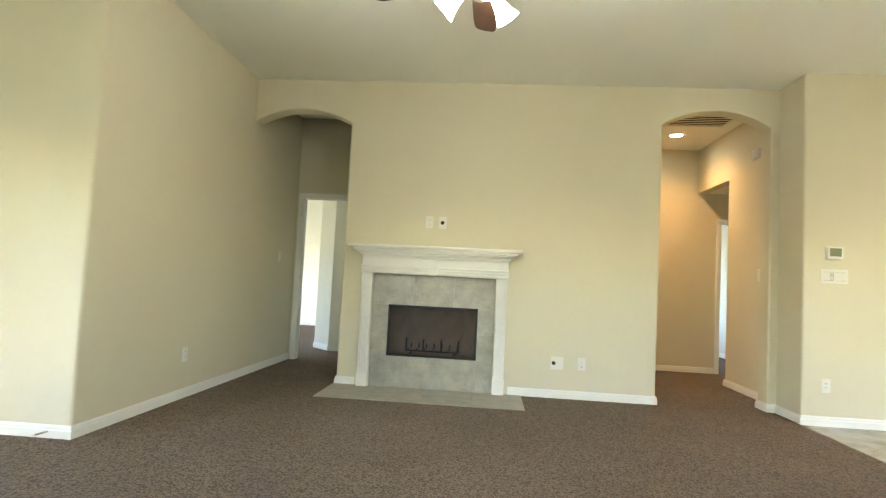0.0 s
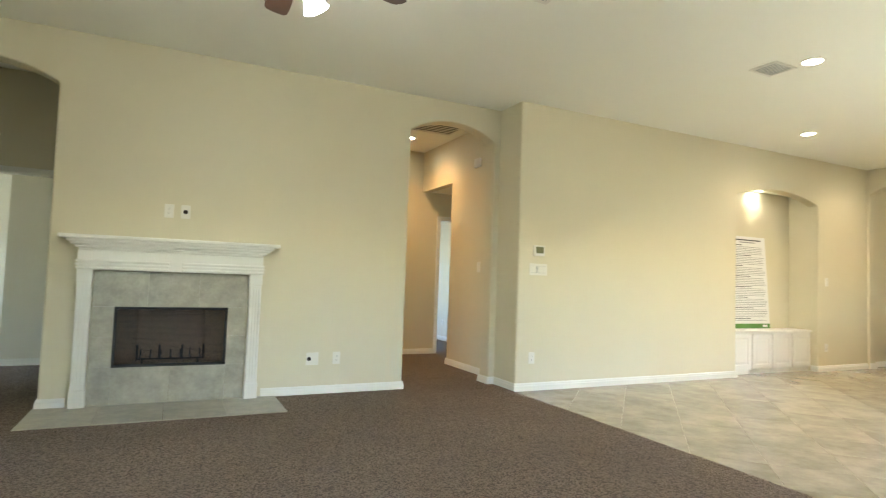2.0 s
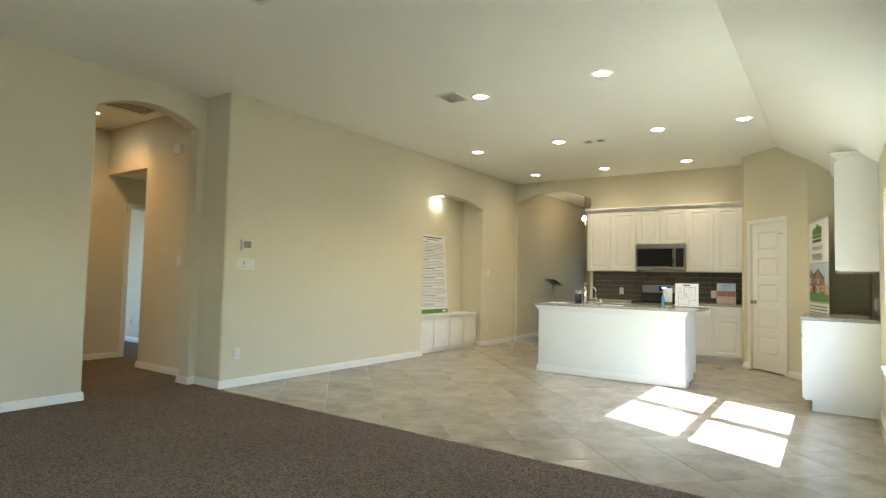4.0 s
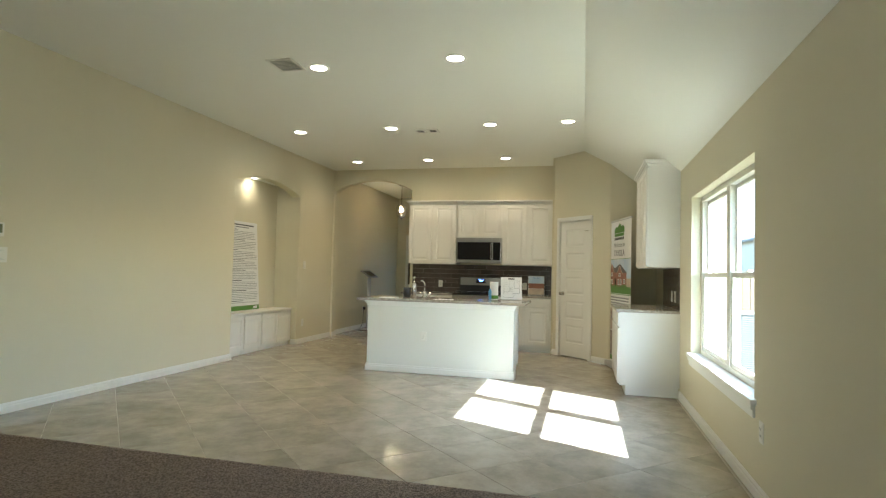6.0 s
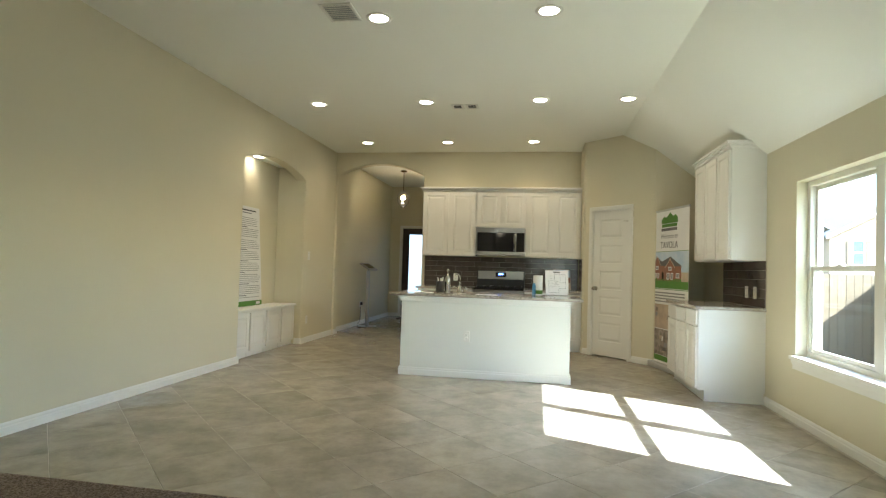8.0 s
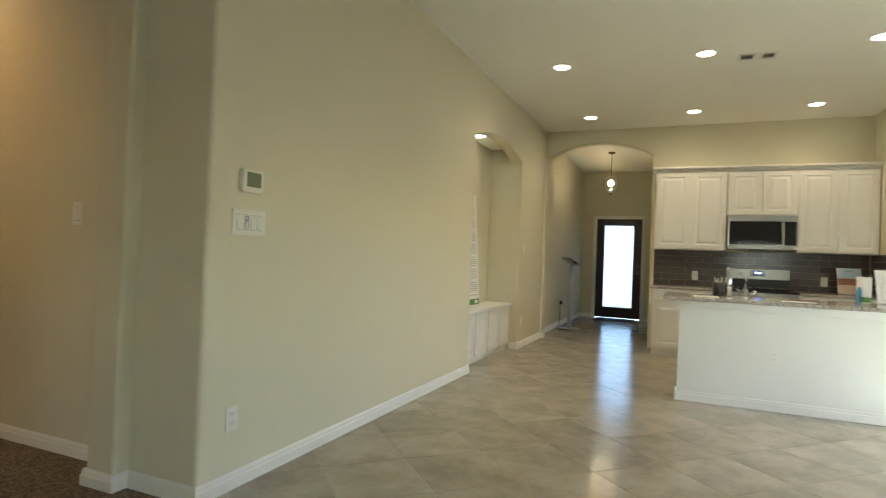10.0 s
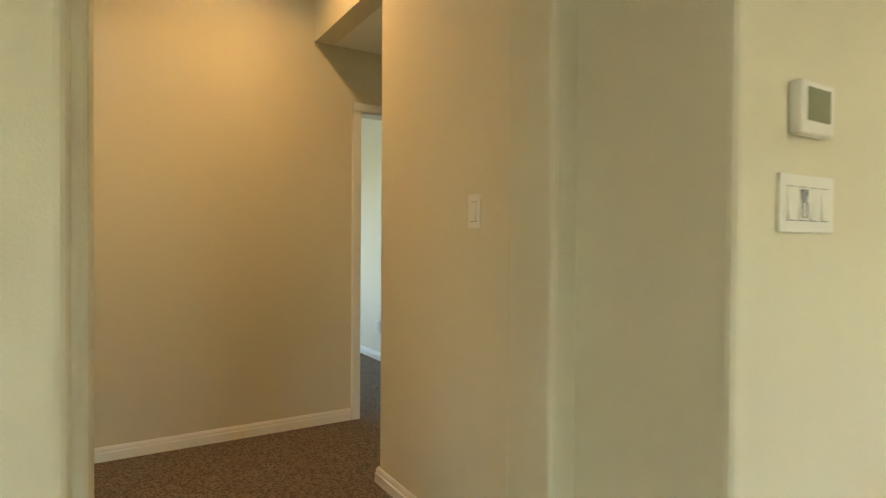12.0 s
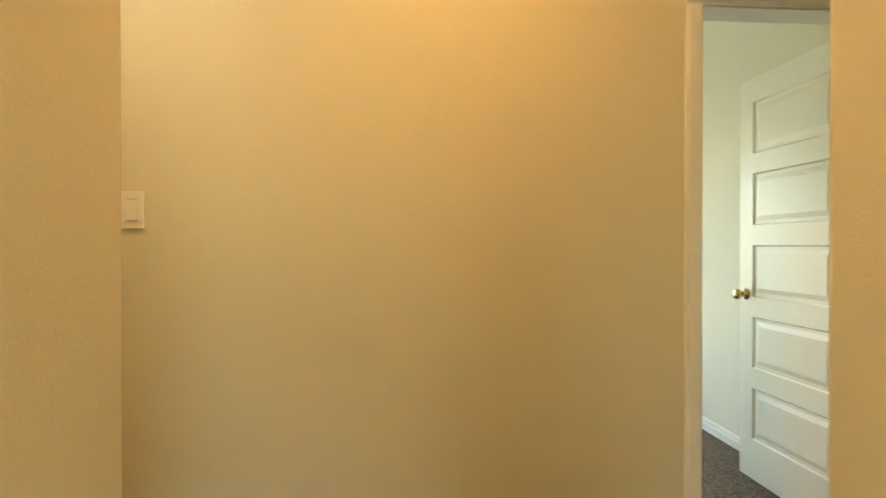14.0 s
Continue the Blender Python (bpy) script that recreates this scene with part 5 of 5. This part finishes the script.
# ---- outside ----
# added slab, never in view: blocks direct sun at window_2
structure("roof_patio", boxed(-3.9, -2.9, 2.42, 0.7, -0.30, 2.56), SIDING, "added unseen slab that keeps direct sun out of the living room", "roof")
structure("ground", boxed(-120, -120, -0.64, 120, 120, -0.50), GRASS, "dry lawn round the house", "ground")
fence = thing("fence", pose(0, 0, 0), "tan cedar board fence behind the house", "fence")
me_board = None
for i in range(120):
    x = -1.0 + i * 0.145
    if me_board is None:
        first = part("board", boxed(0, 0, 0, 0.14, 0.02, 1.78, 0.003, 1), FENCE, fence)
        me_board = first.data
        first.matrix_basis = Matrix.Translation((12.5, -x - 0.6, -0.50)) @ Matrix.Rotation(radians(90), 4, "Z")
    else:
        o = new("board", me_board)
        o.parent = fence
        o.matrix_basis = Matrix.Translation((12.5 + 0.004 * (i % 2), -x - 0.6, -0.50 + 0.01 * ((i * 7) % 3))) @ Matrix.Rotation(radians(90), 4, "Z")
for z in (0.1, 0.75, 1.4):
    part("rail", boxed(12.505, -17.0, z - 0.50, 12.55, 0.45, z - 0.41), FENCE, fence)
side_fence = thing("fence", pose(0, 0, 0), "tan cedar board fence closing the back yard", "fence")
for i in range(110):
    o = new("board", me_board)
    o.parent = side_fence
    o.matrix_basis = Matrix.Translation((-3.45 + i * 0.145, -4.52 - 0.004 * (i % 2), -0.50 + 0.01 * ((i * 5) % 3)))
for z in (0.1, 0.75, 1.4):
    part("rail", boxed(-3.45, -4.57, z - 0.50, 12.48, -4.525, z - 0.41), FENCE, side_fence)
ac = thing("air_conditioner", pose(11.3, -2.2, -0.50), "grey outdoor air conditioner unit with louvres", "air conditioner")
part("pad", boxed(-0.5, -0.5, 0, 0.5, 0.5, 0.08, 0.01), GROUT, ac)
part("casing", boxed(-0.38, -0.38, 0.08, 0.38, 0.38, 1.12, 0.02), ACGREY, ac)
bm = bmesh.new()
for i in range(27):
    box(bm, -0.40, -0.40, 0.12 + i * 0.036, 0.40, 0.40, 0.14 + i * 0.036, 0.004, 1)
part("louvres", bm, ACGREY, ac)
part("lid", boxed(-0.41, -0.41, 1.10, 0.41, 0.41, 1.15, 0.02), ACGREY, ac)
bw_ = thing("brick_pier", pose(0, 0, 0), "tan brick outer wall corner beside the window", "wall")
part("core", boxed(6.92, -0.72, -0.52, 7.9, -0.292, 2.3), GROUT, bw_)
me_brick = None
for r in range(37):
    for c in range(4):
        for face in (0, 1):
            if face == 0 and c > 1:
                continue
            z = -0.50 + r * 0.0762
            if face == 0:
                m = Matrix.Translation((6.91, -0.30 - c * 0.203 - (0.04 if r % 2 else 0.0), z)) @ Matrix.Rotation(radians(-90), 4, "Z")
            else:
                m = Matrix.Translation((6.92 + c * 0.203 + (0.1 if r % 2 else 0), -0.73, z))
            if me_brick is None:
                o = part("brick", boxed(0, 0, 0, 0.193, 0.05, 0.066, 0.003, 1), BRICK, bw_)
                me_brick = o.data
            else:
                o = new("brick", me_brick)
                o.parent = bw_
            o.matrix_basis = m


def far_house(x, y, w, d, h, rise, wall, windows, label):
    """A gabled house; its gable front faces -x, its windows are (y, z, width, height) from the ground."""
    hs = thing("house", pose(x, y, -0.50), label, "house")
    part("wall", boxed(0, -w / 2, 0, d, w / 2, h), wall, hs)
    part("gable", prism(bmesh.new(), [(0.0, -w / 2, h), (0.0, w / 2, h), (0.0, 0, h + rise)], (0.2, 0, 0)), wall, hs)
    e = 0.35
    drop = e * rise / (w / 2)
    for s in (-1, 1):
        part("roof", prism(bmesh.new(), [(-e, s * (w / 2 + e), h - drop), (-e, 0, h + rise), (-e, 0, h + rise + 0.16), (-e, s * (w / 2 + e), h - drop + 0.16)], (d + 2 * e, 0, 0)), SHINGLE, hs)
        part("fascia", prism(bmesh.new(), [(-e - 0.03, s * (w / 2 + e), h - drop - 0.06), (-e - 0.03, 0, h + rise - 0.06), (-e - 0.03, 0, h + rise + 0.12), (-e - 0.03, s * (w / 2 + e), h - drop + 0.12)], (0.028, 0, 0)), TRIM, hs)
    for yy, zz, ww, hh in windows:
        wd = part("window", boxed(-0.05, yy - ww / 2, zz, 0.02, yy + ww / 2, zz + hh, 0.01), TRIM, hs)
        for k in (0, 1):
            part("pane", boxed(-0.06, yy - ww / 2 + 0.06, zz + 0.06 + k * hh / 2, -0.045, yy + ww / 2 - 0.06, zz + hh / 2 - 0.02 + k * hh / 2), TEALGLASS, wd)
        for s in (-1, 1):
            part("shutter", boxed(-0.06, yy + s * (ww / 2 + 0.17) - 0.13, zz, 0.0, yy + s * (ww / 2 + 0.17) + 0.13, zz + hh), FENCE, wd)
    return hs


far_house(40.0, -13.87, 5.4, 9.0, 4.75, 1.30, SIDING, ((-0.30, 3.25, 0.78, 1.38), (1.30, 3.25, 0.62, 1.38)), "white neighbouring house with gabled shingle roof")
far_house(38.6, -18.9, 6.4, 9.0, 4.4, 1.75, BRICK, ((1.6, 2.6, 0.7, 1.5), (-1.2, 2.6, 0.9, 1.5)), "tan brick neighbouring house behind the fence")

# ---- backsplash and floor tiles ----
def backsplash(name, m, w, h, rows, length, label):
    b = thing(name, m, label, "backsplash")
    part("grout_bed", boxed(0, 0.004, 0, w, 0.010, h), GROUT, b)
    rh = h / rows
    cache = {}
    for r in range(rows):
        x = -(length / 2 if r % 2 else 0.0)
        while x < w - 0.01:
            x0, x1 = max(0.0, x), min(w, x + length)
            if x1 - x0 > 0.012:
                key = round(x1 - x0, 3)
                if key not in cache:
                    o = part("tile", boxed(0.0015, 0.0, 0.0015, x1 - x0 - 0.0015, 0.007, rh - 0.0015, 0.0018, 1), SUBWAY, b)
                    cache[key] = o.data
                else:
                    o = new("tile", cache[key])
                    o.parent = b
                o.matrix_basis = Matrix.Translation((x0, 0, r * rh))
            x += length
    return b


backsplash("backsplash", rot(KX - 0.0105, 3.81, 0.884, -90), 2.44, 0.48, 6, 0.203, "dark grey-brown glossy glass subway tile backsplash")
backsplash("backsplash", rot(7.46, SY + 0.0105, 0.884, 180), 1.19, 0.44, 5, 0.305, "dark glossy subway tile backsplash in long courses")


backsplash("backsplash", rot(KX - 0.012, 1.3605, 0.884, 180), 0.60, 0.48, 6, 0.203, "short return of dark glossy subway tile beside the leaflet")


def clip(poly, x0, y0, x1, y1):
    for ax, lim, sg in ((0, x0, 1), (0, x1, -1), (1, y0, 1), (1, y1, -1)):
        res = []
        for i, p in enumerate(poly):
            q = poly[(i + 1) % len(poly)]
            a, b = (p[ax] - lim) * sg, (q[ax] - lim) * sg
            if a >= 0:
                res.append(p)
            if a * b < 0:
                k = a / (a - b)
                res.append((p[0] + (q[0] - p[0]) * k, p[1] + (q[1] - p[1]) * k))
        poly = res
        if len(poly) < 3:
            return []
    return poly


def tile_mesh(poly):
    bm = bmesh.new()
    c = Vector((sum(p[0] for p in poly), sum(p[1] for p in poly), 0)) / len(poly)
    low = [bm.verts.new((x, y, -0.004)) for x, y in poly]
    mid = [bm.verts.new((x, y, -0.0009)) for x, y in poly]
    top = [bm.verts.new(Vector((x, y, 0)) + (c - Vector((x, y, 0))).normalized() * 0.0022) for x, y in poly]
    n = len(poly)
    for a, b in ((low, mid), (mid, top)):
        for i in range(n):
            bm.faces.new((a[i], a[(i + 1) % n], b[(i + 1) % n], b[i]))
    bm.faces.new(top)
    return bm


S, OX, OY = 0.470, 4.9275, 3.17
half = S / math.sqrt(2)
whole = None
for i in range(-30, 30):
    for j in range(-30, 30):
        cx, cy = OX + (i + j) * half, OY + (i - j) * half
        g = half - 0.002
        poly = [(cx - g, cy), (cx, cy - g), (cx + g, cy), (cx, cy + g)]
        for reg in ((3.268, -0.055, 9.80, 5.80), (9.80, 3.76, 13.9, 5.44)):
            q = clip(poly, *reg)
            if not q:
                continue
            area = 0.5 * abs(sum(q[k][0] * q[(k + 1) % len(q)][1] - q[(k + 1) % len(q)][0] * q[k][1] for k in range(len(q))))
            if area < 0.004:
                continue
            if len(q) == 4 and abs(area - 2 * g * g) < 1e-6:
                if whole is None:
                    o = part("tile", tile_mesh([(-g, 0), (0, -g), (g, 0), (0, g)]), TILE, floor)
                    whole = o.data
                else:
                    o = new("tile", whole)
                    o.parent = floor
                o.matrix_basis = Matrix.Translation((cx, cy, 0))
            else:
                qc = (sum(p[0] for p in q) / len(q), sum(p[1] for p in q) / len(q))
                o = part("tile", tile_mesh([(x - qc[0], y - qc[1]) for x, y in q]), TILE, floor)
                o.matrix_basis = Matrix.Translation((*qc, 0))
